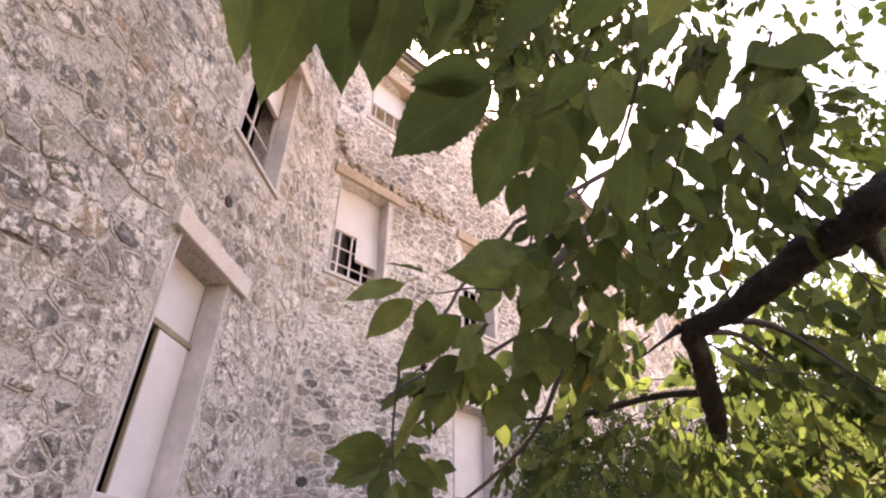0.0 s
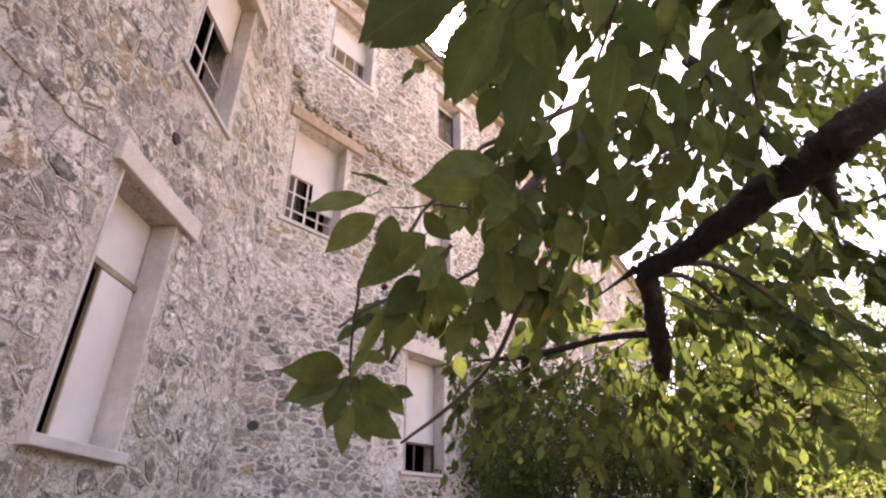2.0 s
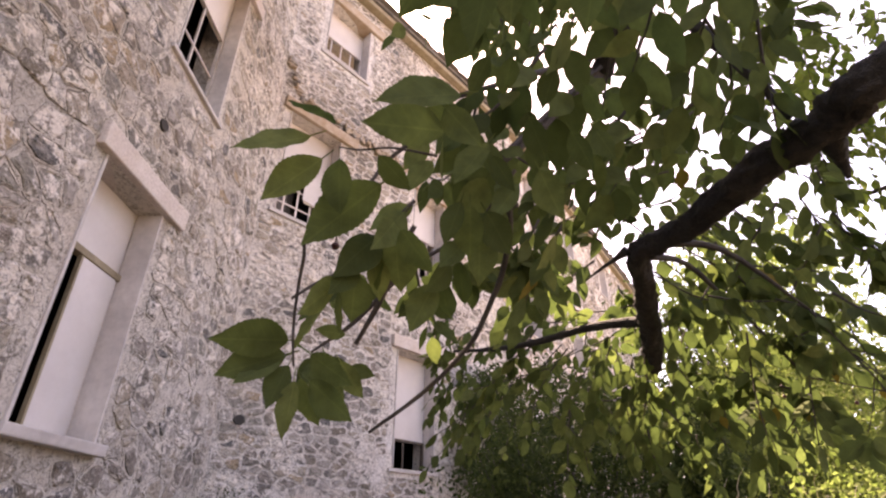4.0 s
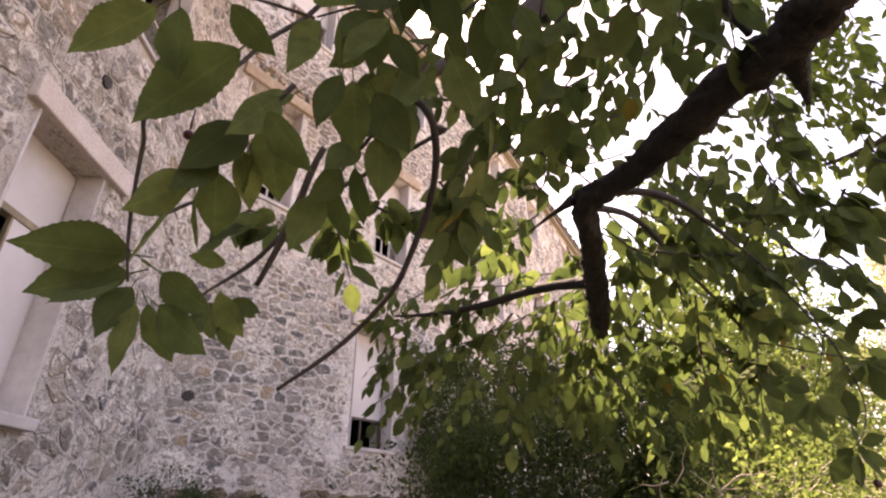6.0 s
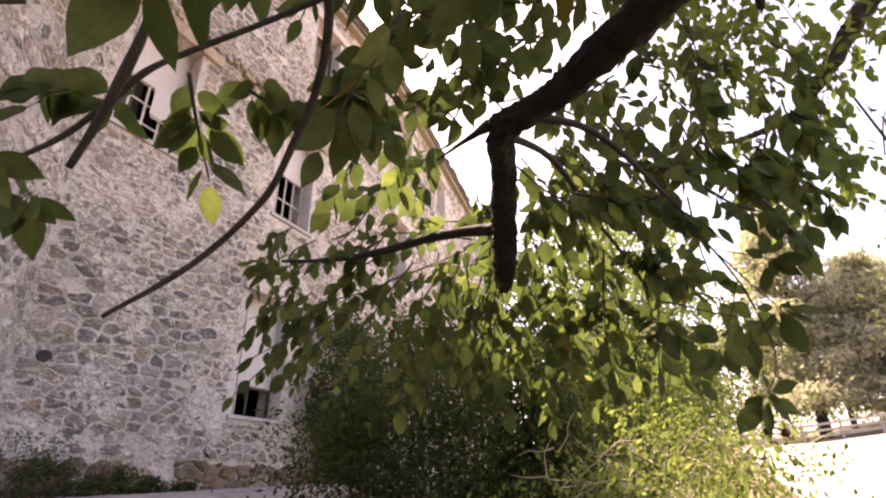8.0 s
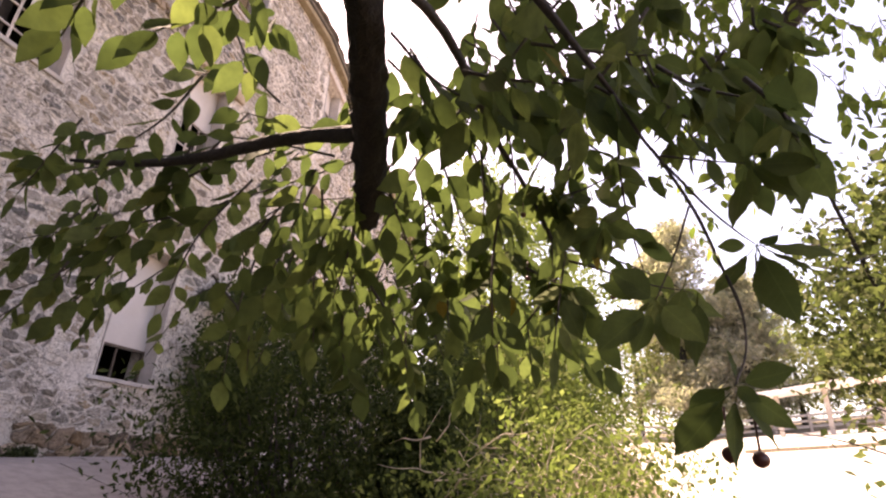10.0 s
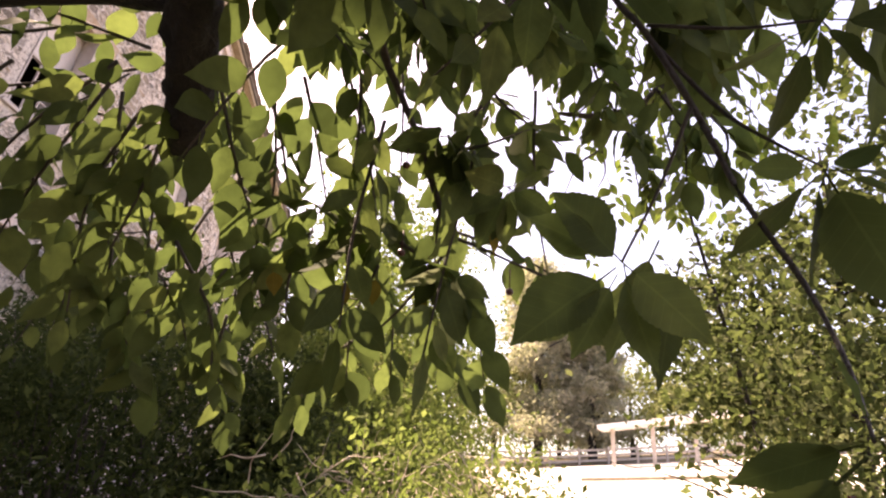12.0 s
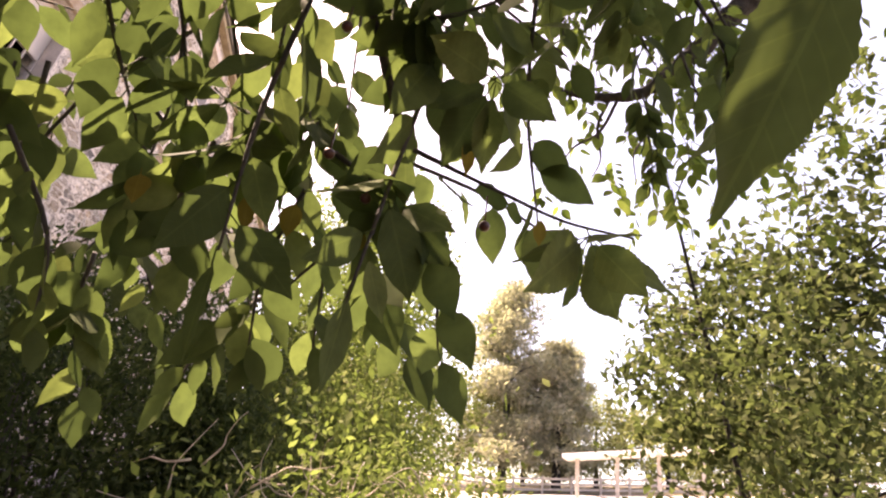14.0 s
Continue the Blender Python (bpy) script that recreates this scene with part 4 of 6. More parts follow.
SPRIGS_N = [
    (0.052, 10, (0.917, 0.306, 2.065), (0.914, 0.386, 2.057), (0.878, 0.453, 2.086)),
    (0.058, 10, (1.138, 0.390, 2.023), (1.107, 0.481, 2.017), (1.081, 0.567, 1.994)),
    (0.055, 10, (0.483, 0.274, 2.029), (0.470, 0.310, 2.022), (0.512, 0.304, 1.993)),
    (0.054, 10, (1.383, 0.588, 1.810), (1.421, 0.699, 1.727), (1.463, 0.786, 1.620)),
    (0.054, 10, (1.400, 0.522, 1.832), (1.411, 0.661, 1.805), (1.424, 0.831, 1.778)),
    (0.055, 10, (0.871, 0.012, 2.100), (0.884, 0.028, 2.083), (0.885, 0.066, 2.080)),
    (0.055, 10, (0.693, 0.013, 2.082), (0.706, 0.019, 2.069), (0.730, 0.067, 2.040)),
    (0.058, 10, (0.791, 0.470, 2.056), (0.787, 0.532, 2.020), (0.808, 0.589, 1.956)),
    (0.051, 9, (1.724, 0.451, 1.705), (1.752, 0.402, 1.679), (1.772, 0.321, 1.679)),
]
SPRIGS_O = [
    (0.058, 10, (0.918, 0.167, 2.179), (0.962, 0.222, 2.129), (1.008, 0.271, 2.068)),
    (0.058, 10, (1.037, 0.226, 2.196), (1.096, 0.181, 2.137), (1.143, 0.154, 2.082)),
    (0.050, 9, (1.629, 0.631, 1.660), (1.654, 0.612, 1.635), (1.653, 0.641, 1.576)),
    (0.052, 10, (1.262, 0.192, 2.164), (1.303, 0.118, 2.117), (1.342, 0.050, 2.058)),
    (0.052, 10, (1.357, 0.278, 2.130), (1.397, 0.254, 2.083), (1.447, 0.194, 2.015)),
    (0.058, 10, (0.988, 0.110, 2.186), (1.028, 0.160, 2.142), (1.066, 0.213, 2.090)),
    (0.058, 10, (0.998, 0.050, 2.177), (1.035, 0.086, 2.138), (1.068, 0.132, 2.098)),
    (0.052, 10, (1.385, 0.559, 1.834), (1.370, 0.685, 1.869), (1.345, 0.818, 1.888)),
    (0.050, 9, (1.591, 0.688, 1.650), (1.617, 0.672, 1.623), (1.643, 0.655, 1.589)),
]
SPRIGS_P = [
    (0.055, 10, (0.717, 0.012, 2.129), (0.734, 0.032, 2.112), (0.751, 0.071, 2.092)),
    (0.050, 9, (1.601, 0.674, 1.675), (1.614, 0.677, 1.641), (1.620, 0.690, 1.600)),
    (0.058, 10, (0.821, 0.281, 2.174), (0.850, 0.357, 2.127), (0.881, 0.428, 2.068)),
    (0.058, 10, (0.876, 0.392, 2.159), (0.925, 0.325, 2.139), (0.970, 0.271, 2.110)),
    (0.058, 10, (0.884, 0.232, 2.199), (0.927, 0.291, 2.147), (0.963, 0.361, 2.088)),
    (0.051, 9, (1.484, 0.695, 1.816), (1.515, 0.655, 1.828), (1.550, 0.598, 1.846)),
    (0.052, 10, (1.278, 0.182, 2.179), (1.310, 0.146, 2.143), (1.330, 0.153, 2.119)),
    (0.052, 10, (1.483, 0.831, 1.672), (1.533, 0.776, 1.589), (1.550, 0.770, 1.508)),
    (0.052, 10, (1.473, 0.359, 2.081), (1.502, 0.318, 2.047), (1.548, 0.287, 1.976)),
]
SPRIGS_Q = [
    (0.055, 10, (0.557, 0.121, 2.135), (0.561, 0.149, 2.127), (0.571, 0.194, 2.110)),
    (0.052, 10, (1.275, 0.073, 2.226), (1.335, 0.040, 2.152), (1.399, 0.032, 2.061)),
    (0.052, 10, (1.386, 0.710, 1.805), (1.414, 0.824, 1.714), (1.457, 0.899, 1.602)),
    (0.058, 10, (0.728, 0.330, 2.165), (0.736, 0.404, 2.132), (0.752, 0.466, 2.091)),
    (0.052, 10, (1.232, 0.335, 2.097), (1.165, 0.343, 2.171), (1.099, 0.338, 2.236)),
    (0.051, 9, (1.730, 0.567, 1.702), (1.731, 0.599, 1.653), (1.717, 0.642, 1.616)),
    (0.050, 9, (1.717, 0.567, 1.739), (1.745, 0.555, 1.695), (1.762, 0.555, 1.651)),
    (0.055, 9, (1.245, 0.728, 1.915), (1.261, 0.796, 1.857), (1.260, 0.876, 1.804)),
    (0.051, 9, (1.599, 0.739, 1.706), (1.634, 0.699, 1.709), (1.664, 0.644, 1.736)),
]
SPRIGS_R = [
    (0.055, 10, (0.747, 0.075, 2.202), (0.766, 0.110, 2.182), (0.767, 0.158, 2.173)),
    (0.052, 10, (1.389, 0.648, 1.869), (1.390, 0.777, 1.849), (1.356, 0.913, 1.864)),
    (0.052, 10, (1.351, 0.658, 1.932), (1.301, 0.709, 1.970), (1.307, 0.796, 1.979)),
    (0.052, 10, (1.408, 0.237, 2.177), (1.422, 0.224, 2.160), (1.468, 0.149, 2.101)),
    (0.052, 10, (1.379, 0.042, 2.192), (1.405, 0.037, 2.160), (1.426, 0.023, 2.131)),
    (0.055, 9, (1.573, 0.689, 1.840), (1.591, 0.744, 1.732), (1.601, 0.789, 1.615)),
    (0.055, 10, (0.650, 0.303, 2.204), (0.681, 0.316, 2.174), (0.643, 0.431, 2.152)),
    (0.055, 10, (0.479, 0.353, 2.174), (0.514, 0.361, 2.149), (0.526, 0.387, 2.128)),
    (0.055, 10, (0.730, 0.085, 2.219), (0.745, 0.098, 2.204), (0.743, 0.142, 2.200)),
]
SPRIGS_S = [
    (0.055, 9, (1.552, 0.798, 1.727), (1.569, 0.832, 1.605), (1.624, 0.874, 1.495)),
    (0.058, 10, (1.066, 0.020, 2.176), (1.026, 0.011, 2.217), (1.027, -0.030, 2.212)),
    (0.055, 9, (1.380, 0.741, 1.945), (1.378, 0.825, 1.848), (1.392, 0.930, 1.778)),
    (0.052, 10, (1.577, -0.145, 2.061), (1.600, -0.183, 2.005), (1.616, -0.185, 1.972)),
    (0.050, 9, (1.593, 0.595, 1.955), (1.619, 0.597, 1.925), (1.643, 0.618, 1.880)),
    (0.050, 9, (1.646, 0.591, 1.917), (1.680, 0.564, 1.896), (1.707, 0.602, 1.826)),
    (0.055, 10, (0.614, 0.372, 2.194), (0.609, 0.435, 2.166), (0.635, 0.426, 2.151)),
    (0.055, 9, (1.441, 0.796, 1.802), (1.424, 0.873, 1.752), (1.405, 0.955, 1.703)),
    (0.050, 9, (1.662, 0.747, 1.698), (1.674, 0.750, 1.667), (1.693, 0.754, 1.607)),
]
SPRIGS_T = [
    (0.052, 10, (1.540, 0.378, 2.139), (1.563, 0.378, 2.105), (1.611, 0.281, 2.048)),
    (0.055, 10, (0.485, 0.249, 2.212), (0.487, 0.298, 2.195), (0.480, 0.351, 2.178)),
    (0.055, 10, (0.722, 0.108, 2.271), (0.751, 0.110, 2.247), (0.763, 0.149, 2.231)),
    (0.052, 10, (1.570, 0.082, 2.192), (1.611, 0.032, 2.125), (1.632, 0.060, 2.096)),
    (0.046, 11, (1.385, 0.855, 1.900), (1.395, 0.878, 1.846), (1.398, 0.906, 1.793)),
    (0.050, 9, (1.834, 0.472, 1.838), (1.861, 0.489, 1.773), (1.907, 0.410, 1.722)),
    (0.054, 10, (1.415, 0.791, 1.769), (1.414, 0.930, 1.759), (1.408, 1.077, 1.747)),
    (0.055, 10, (0.828, 0.127, 2.318), (0.854, 0.127, 2.295), (0.874, 0.149, 2.272)),
    (0.052, 10, (1.477, -0.119, 2.208), (1.499, -0.160, 2.165), (1.538, -0.161, 2.111)),
]
SPRIGS_U = [
    (0.050, 9, (1.660, 0.740, 1.856), (1.683, 0.747, 1.815), (1.719, 0.726, 1.785)),
    (0.052, 10, (1.379, 0.804, 1.836), (1.398, 0.938, 1.787), (1.427, 1.047, 1.685)),
    (0.050, 9, (1.619, 0.632, 2.042), (1.663, 0.619, 2.010), (1.685, 0.618, 1.987)),
    (0.050, 9, (1.625, 0.758, 1.933), (1.648, 0.776, 1.886), (1.703, 0.737, 1.860)),
    (0.046, 11, (1.716, 0.630, 1.965), (1.712, 0.697, 1.913), (1.737, 0.726, 1.812)),
    (0.050, 9, (1.725, 0.826, 1.723), (1.735, 0.837, 1.675), (1.767, 0.816, 1.639)),
    (0.052, 10, (1.582, 0.394, 2.233), (1.615, 0.341, 2.199), (1.653, 0.368, 2.136)),
    (0.050, 9, (1.694, 0.773, 1.869), (1.709, 0.791, 1.823), (1.756, 0.782, 1.756)),
    (0.052, 10, (1.716, -0.173, 2.131), (1.746, -0.214, 2.059), (1.753, -0.256, 2.023)),
]
SPRIGS_V = [
    (0.052, 10, (1.369, 0.904, 1.851), (1.357, 1.007, 1.850), (1.332, 1.123, 1.830)),
    (0.052, 10, (1.420, 0.972, 1.767), (1.449, 1.062, 1.660), (1.426, 1.113, 1.570)),
    (0.046, 11, (1.394, 1.071, 1.679), (1.385, 1.098, 1.623), (1.338, 1.168, 1.529)),
    (0.052, 10, (1.580, 0.365, 2.302), (1.618, 0.377, 2.250), (1.678, 0.334, 2.174)),
    (0.050, 9, (1.811, 0.811, 1.755), (1.823, 0.827, 1.698), (1.846, 0.823, 1.641)),
    (0.054, 10, (1.391, 0.915, 1.781), (1.423, 1.083, 1.688), (1.393, 1.211, 1.618)),
    (0.055, 10, (0.858, 0.441, 2.408), (0.882, 0.492, 2.364), (0.868, 0.544, 2.349)),
    (0.055, 10, (0.538, 0.359, 2.372), (0.543, 0.406, 2.352), (0.541, 0.464, 2.327)),
    (0.055, 10, (0.654, 0.512, 2.366), (0.684, 0.534, 2.334), (0.626, 0.655, 2.298)),
]
SPRIGS_W = [
    (0.046, 11, (1.690, 0.832, 1.902), (1.665, 0.909, 1.859), (1.645, 0.979, 1.797)),
    (0.046, 11, (1.306, 1.034, 1.923), (1.305, 1.071, 1.863), (1.302, 1.117, 1.774)),
    (0.046, 11, (1.471, 1.045, 1.765), (1.448, 1.088, 1.732), (1.422, 1.158, 1.602)),
    (0.046, 11, (1.814, 0.846, 1.752), (1.806, 0.889, 1.703), (1.810, 0.928, 1.572)),
    (0.052, 10, (1.605, 0.314, 2.355), (1.647, 0.280, 2.307), (1.697, 0.310, 2.233)),
    (0.046, 11, (1.458, 1.062, 1.812), (1.439, 1.112, 1.748), (1.464, 1.105, 1.691)),
    (0.052, 10, (1.852, -0.160, 2.125), (1.879, -0.192, 2.058), (1.911, -0.205, 1.982)),
    (0.052, 10, (1.835, -0.160, 2.139), (1.847, -0.174, 2.112), (1.877, -0.203, 2.039)),
    (0.055, 10, (0.692, 0.355, 2.448), (0.705, 0.388, 2.428), (0.675, 0.455, 2.422)),
]
SPRIGS_X = [
    (0.052, 10, (1.730, 0.062, 2.300), (1.749, 0.020, 2.267), (1.779, 0.001, 2.218)),
    (0.052, 10, (1.777, 0.210, 2.286), (1.816, 0.158, 2.229), (1.868, 0.140, 2.139)),
    (0.050, 9, (1.766, 0.886, 1.878), (1.787, 0.890, 1.840), (1.845, 0.859, 1.783)),
    (0.046, 11, (1.557, 1.087, 1.712), (1.541, 1.127, 1.657), (1.535, 1.154, 1.579)),
    (0.052, 10, (1.749, 0.377, 2.293), (1.790, 0.383, 2.230), (1.799, 0.344, 2.225)),
    (0.052, 10, (1.668, 0.289, 2.357), (1.701, 0.258, 2.319), (1.761, 0.211, 2.237)),
    (0.050, 9, (1.975, 0.735, 1.765), (2.008, 0.714, 1.706), (2.041, 0.669, 1.673)),
    (0.046, 11, (1.971, 0.687, 1.829), (1.968, 0.742, 1.772), (1.975, 0.797, 1.638)),
    (0.055, 10, (0.837, 0.527, 2.474), (0.879, 0.530, 2.439), (0.858, 0.591, 2.425)),
]
SPRIGS_Y = [
    (0.046, 11, (1.598, 1.041, 1.833), (1.582, 1.091, 1.776), (1.549, 1.169, 1.681)),
    (0.052, 10, (1.919, 0.184, 2.197), (1.958, 0.151, 2.123), (1.986, 0.146, 2.065)),
    (0.052, 10, (1.882, 0.167, 2.240), (1.899, 0.107, 2.210), (1.936, 0.044, 2.137)),
    (0.046, 11, (2.025, 0.694, 1.800), (2.025, 0.732, 1.748), (2.027, 0.781, 1.650)),
    (0.046, 11, (1.467, 1.133, 1.855), (1.471, 1.156, 1.795), (1.413, 1.237, 1.743)),
    (0.046, 11, (1.713, 0.847, 2.081), (1.711, 0.922, 2.004), (1.684, 1.013, 1.940)),
    (0.046, 11, (1.446, 1.153, 1.809), (1.426, 1.200, 1.745), (1.410, 1.237, 1.685)),
    (0.046, 11, (1.458, 1.068, 1.966), (1.430, 1.130, 1.918), (1.483, 1.131, 1.795)),
    (0.052, 10, (1.677, 0.237, 2.411), (1.697, 0.228, 2.387), (1.745, 0.103, 2.325)),
]
SPRIGS_Z = [
    (0.052, 10, (1.781, -0.216, 2.297), (1.809, -0.251, 2.239), (1.855, -0.269, 2.153)),
    (0.046, 11, (1.775, 0.926, 1.960), (1.763, 0.996, 1.890), (1.793, 1.001, 1.788)),
    (0.052, 10, (1.823, -0.110, 2.324), (1.837, -0.154, 2.290), (1.885, -0.167, 2.208)),
    (0.046, 11, (1.694, 1.096, 1.831), (1.683, 1.137, 1.777), (1.633, 1.238, 1.667)),
    (0.046, 11, (1.492, 1.203, 1.874), (1.479, 1.249, 1.800), (1.500, 1.260, 1.710)),
    (0.052, 10, (1.651, 0.366, 2.526), (1.713, 0.309, 2.465), (1.772, 0.306, 2.393)),
    (0.046, 11, (1.823, 1.074, 1.772), (1.792, 1.138, 1.734), (1.768, 1.216, 1.579)),
    (0.046, 11, (1.515, 1.214, 2.062), (1.487, 1.269, 2.021), (1.510, 1.292, 1.935)),
    (0.046, 11, (1.681, 1.292, 1.826), (1.671, 1.322, 1.777), (1.657, 1.369, 1.677)),
]


# ---- leaves ----
def leaf_shape(rows, cols, width, seed, curl=0.10, teeth=0.0):
    """A serrated oval blade with a folded midrib: base at the origin, tip at x = 1, face up z."""
    rng = random.Random(seed)
    verts, faces = [], []
    bend, twist, skew = rng.uniform(-curl, curl * 1.6), rng.uniform(-0.35, 0.35), rng.uniform(-0.06, 0.06)
    for i in range(rows + 1):
        s = i / rows
        w = width * 0.5 * (math.sin(math.pi * s ** 0.88)) ** 0.84 * (1 - 0.36 * s ** 3)
        if s > 0.86:
            w = min(w, width * 0.5 * (1.0 - s) * 2.1)
        if teeth and 0 < i < rows:
            w *= 1 + (teeth if i % 2 else -teeth)
        for k in range(cols + 1):
            c = k / cols * 2 - 1
            z = 0.18 * w * abs(c) - bend * s * s + 0.012 * math.sin(s * 19 + c * 2) * abs(c)
            z += twist * w * c * s
            verts.append((s, w * c + skew * math.sin(math.pi * s), z))
    n = cols + 1
    for i in range(rows):
        for k in range(cols):
            faces.append((i * n + k, (i + 1) * n + k, (i + 1) * n + k + 1, i * n + k + 1))
    # petiole
    o = len(verts)
    verts += [(-0.20, -0.008, 0.02), (-0.20, 0.008, 0.02), (0.02, 0.010, 0.004), (0.02, -0.010, 0.004), (-0.20, 0.0, 0.036), (0.02, 0.0, 0.022)]
    faces += [(o, o + 3, o + 2, o + 1), (o, o + 4, o + 5, o + 3), (o + 1, o + 2, o + 5, o + 4)]
    return np.array(verts), faces


LEAF_FINE = [leaf_shape(30, 4, w, 40 + i, 0.12, 0.035) for i, w in enumerate((0.57, 0.53, 0.60, 0.49))]
LEAF_PLAIN = [leaf_shape(8, 2, w, 60 + i, 0.16) for i, w in enumerate((0.58, 0.52, 0.62, 0.48, 0.56))]


def leaf_mesh(shape, name, material):
    me = bpy.data.meshes.new(name)
    me.from_pydata([tuple(v) for v in shape[0]], [], shape[1])
    me.materials.append(material)
    me.shade_smooth()
    return me


FINE = [leaf_mesh(s, "leaf", LEAF) for s in LEAF_FINE]
PLAIN = [leaf_mesh(s, "leaf", LEAF) for s in LEAF_PLAIN]
PLAIN_YELLOW = [leaf_mesh(s, "leaf", YELLOW) for s in LEAF_PLAIN[:2]]


def leaf_frame(base, tip, face):
    b, t = Vector(base), Vector(tip)
    x = t - b
    n = x.length
    x.normalize()
    z = Vector(face)
    z = z - x * z.dot(x)
    z.normalize()
    y = z.cross(x)
    m = Matrix(((x.x, y.x, z.x), (x.y, y.y, z.y), (x.z, y.z, z.z))).to_4x4()
    return Matrix.Translation(b) @ m @ Matrix.Diagonal((n, n, n, 1))


TREE = thing("cherry_tree", pose(0.9, -1.9, 0.0), "old cherry tree with a dark mossy limb and broad serrated leaves", "tree")
TREE_INV = pose(-0.9, 1.9, 0.0)


def tree_part(name, verts, faces, material, label=""):
    ob = pydata(name, verts, faces, material, TREE, True)
    ob.matrix_parent_inverse = TREE_INV
    if label:
        ob["label"] = label
    return ob


def limb(name, pts, material, sides=10, n=8, rough=0.22, label=""):
    return tree_part(name, *tube(pts, sides, n, rough), material, label)


limb("trunk", [(0.9, -1.9, -0.1, 0.17), (0.93, -1.86, 0.7, 0.14), (0.98, -1.75, 1.5, 0.12), (1.0, -1.35, 1.95, 0.09), (0.9, -0.8, 2.05, 0.055), (LIMB[0][0], LIMB[0][1] - 0.12, LIMB[0][2] + 0.03, 0.034)], BARK, 14)
limb("limb", [(LIMB[0][0], LIMB[0][1] - 0.14, LIMB[0][2] + 0.035, 0.035), *LIMB], BARK, 22, 10, 0.34, "thick dark limb that bends down to a broken stub")
limb("branch", LIMB_FORK, BARK)
limb("branch", LIMB_KNOB, BARK, label="short broken snag under the limb")
limb("branch", LIMB_UP, BARK)
limb("branch", LIMB_HIGH, BARK, label="dark upright branch among the leaves")
limb("branch", SIDE, BARK, label="side branch with grey lichen")
limb("branch", ARC, TWIG, label="long bare arching branch")
limb("branch", LICHEN_LIMB, LICHEN, 14, 10, 0.4, label="lichen-covered limb in the light")
limb("branch", LICHEN_SHOOT, TWIG)
limb("twig", LICHEN_SPUR, TWIG, 7)
limb("twig", LICHEN_FORK, TWIG, 7)
for t in (TWIG_LEFT, TWIG_LEFT_UP, TWIG_BERRY, TWIG_NEAR, TWIG_RIGHT, TWIG_RIGHT_UP, TWIG_MIDDLE, TWIG_MIDDLE_R, TWIG_SECOND, TWIG_BROAD, TWIG_BARE):
    limb("twig", t, TWIG, 6, 6, 0.18)
limb("twig", [LIMB_HIGH[1], ARC[0]], TWIG, 6, 4)
limb("twig", [(*LIMB_HIGH[2][:3], 0.006), TWIG_LEFT[0]], TWIG, 6, 4)
limb("twig", [ARC[2], TWIG_SECOND[0]], TWIG, 6, 4)
for a, b in ((LIMB[6], TWIG_BERRY[0]), (LIMB[7], TWIG_MIDDLE[0])):
    limb("twig", [(*a[:3], 0.008), (*((np.array(a[:3]) + np.array(b[:3])) / 2 + (0, 0, 0.05)), 0.006), b], TWIG, 6, 4)


def put_leaf(mesh, m):
    ob = new("leaf", mesh)
    ob.parent = TREE
    ob.matrix_parent_inverse = TREE_INV
    ob.matrix_basis = m
    return ob


leaf_rng = random.Random(11)
FACE = Vector((-0.55, -0.30, -0.35))       # undersides turned to the open ground below
LEAF_PARTS = []
rest_v, rest_f = [], []


def lay_leaf(m, fine, faded=False):
    """The first leaves are parts of their own; those further back join one mesh."""
    if len(LEAF_PARTS) < 320:
        LEAF_PARTS.append(put_leaf(PLAIN_YELLOW[leaf_rng.randrange(2)] if faded else leaf_rng.choice(FINE if fine else PLAIN), m))
        return
    v, f = leaf_rng.choice(LEAF_PLAIN)
    o, mm = len(rest_v), np.array(m)
    rest_v.extend(map(tuple, v @ mm[:3, :3].T + mm[:3, 3]))
    rest_f.extend(tuple(i + o for i in g) for g in f)


def turned(tilt):
    return FACE + Vector([leaf_rng.uniform(-tilt, tilt) for _ in range(3)])


def single(flat, tilt=0.45, faded=False):
    for i in range(0, len(flat), 2):
        lay_leaf(leaf_frame(flat[i], flat[i + 1], turned(tilt)), True, faded)


def rosette(hub, size, n):
    """Leaves that spread from the end of a short spur and hang."""
    hub, a0 = Vector(hub), leaf_rng.uniform(0, 6.28)
    for k in range(n):
        a = a0 + 6.28 * k / n + leaf_rng.uniform(-0.3, 0.3)
        ax = Vector((math.cos(a), math.sin(a), leaf_rng.uniform(-1.5, -0.1))).normalized()
        st = hub + ax * size * leaf_rng.uniform(0.12, 0.24)
        lay_leaf(leaf_frame(st, st + ax * size * leaf_rng.uniform(0.72, 1.18), turned(0.6)), True)


def sprig(size, n, a, b, c):
    """A side twig through three points with leaves to both sides and one at its end."""
    pts = spline([a, b, c], 8)
    d = Vector(pts[-1] - pts[0]).normalized()
    side = d.cross(Vector((0, 0, 1)))
    side = side.normalized() if side.length > 0.1 else Vector((1, 0, 0))
    for k in range(n):
        u = 0.12 + 0.88 * (k + leaf_rng.uniform(-0.3, 0.3)) / max(n - 1, 1)
        base = Vector(pts[min(max(int(u * 16), 0), 16)])
        sgn = 1 if k % 2 else -1
        ax = d * leaf_rng.uniform(0.2, 0.7) + side * sgn * leaf_rng.uniform(0.35, 0.95) + Vector((0, 0, -leaf_rng.uniform(0.25, 1.0)))
        if k == n - 1:
            ax = d + Vector((0, 0, -0.4))
        ax.normalize()
        st = base + ax * size * 0.16
        lay_leaf(leaf_frame(st, st + ax * size * leaf_rng.uniform(0.66, 1.2), turned(0.75)), False, leaf_rng.random() < 0.015)
    return [(*p, r) for p, r in zip((a, b, c), (0.0024, 0.0019, 0.0009))]


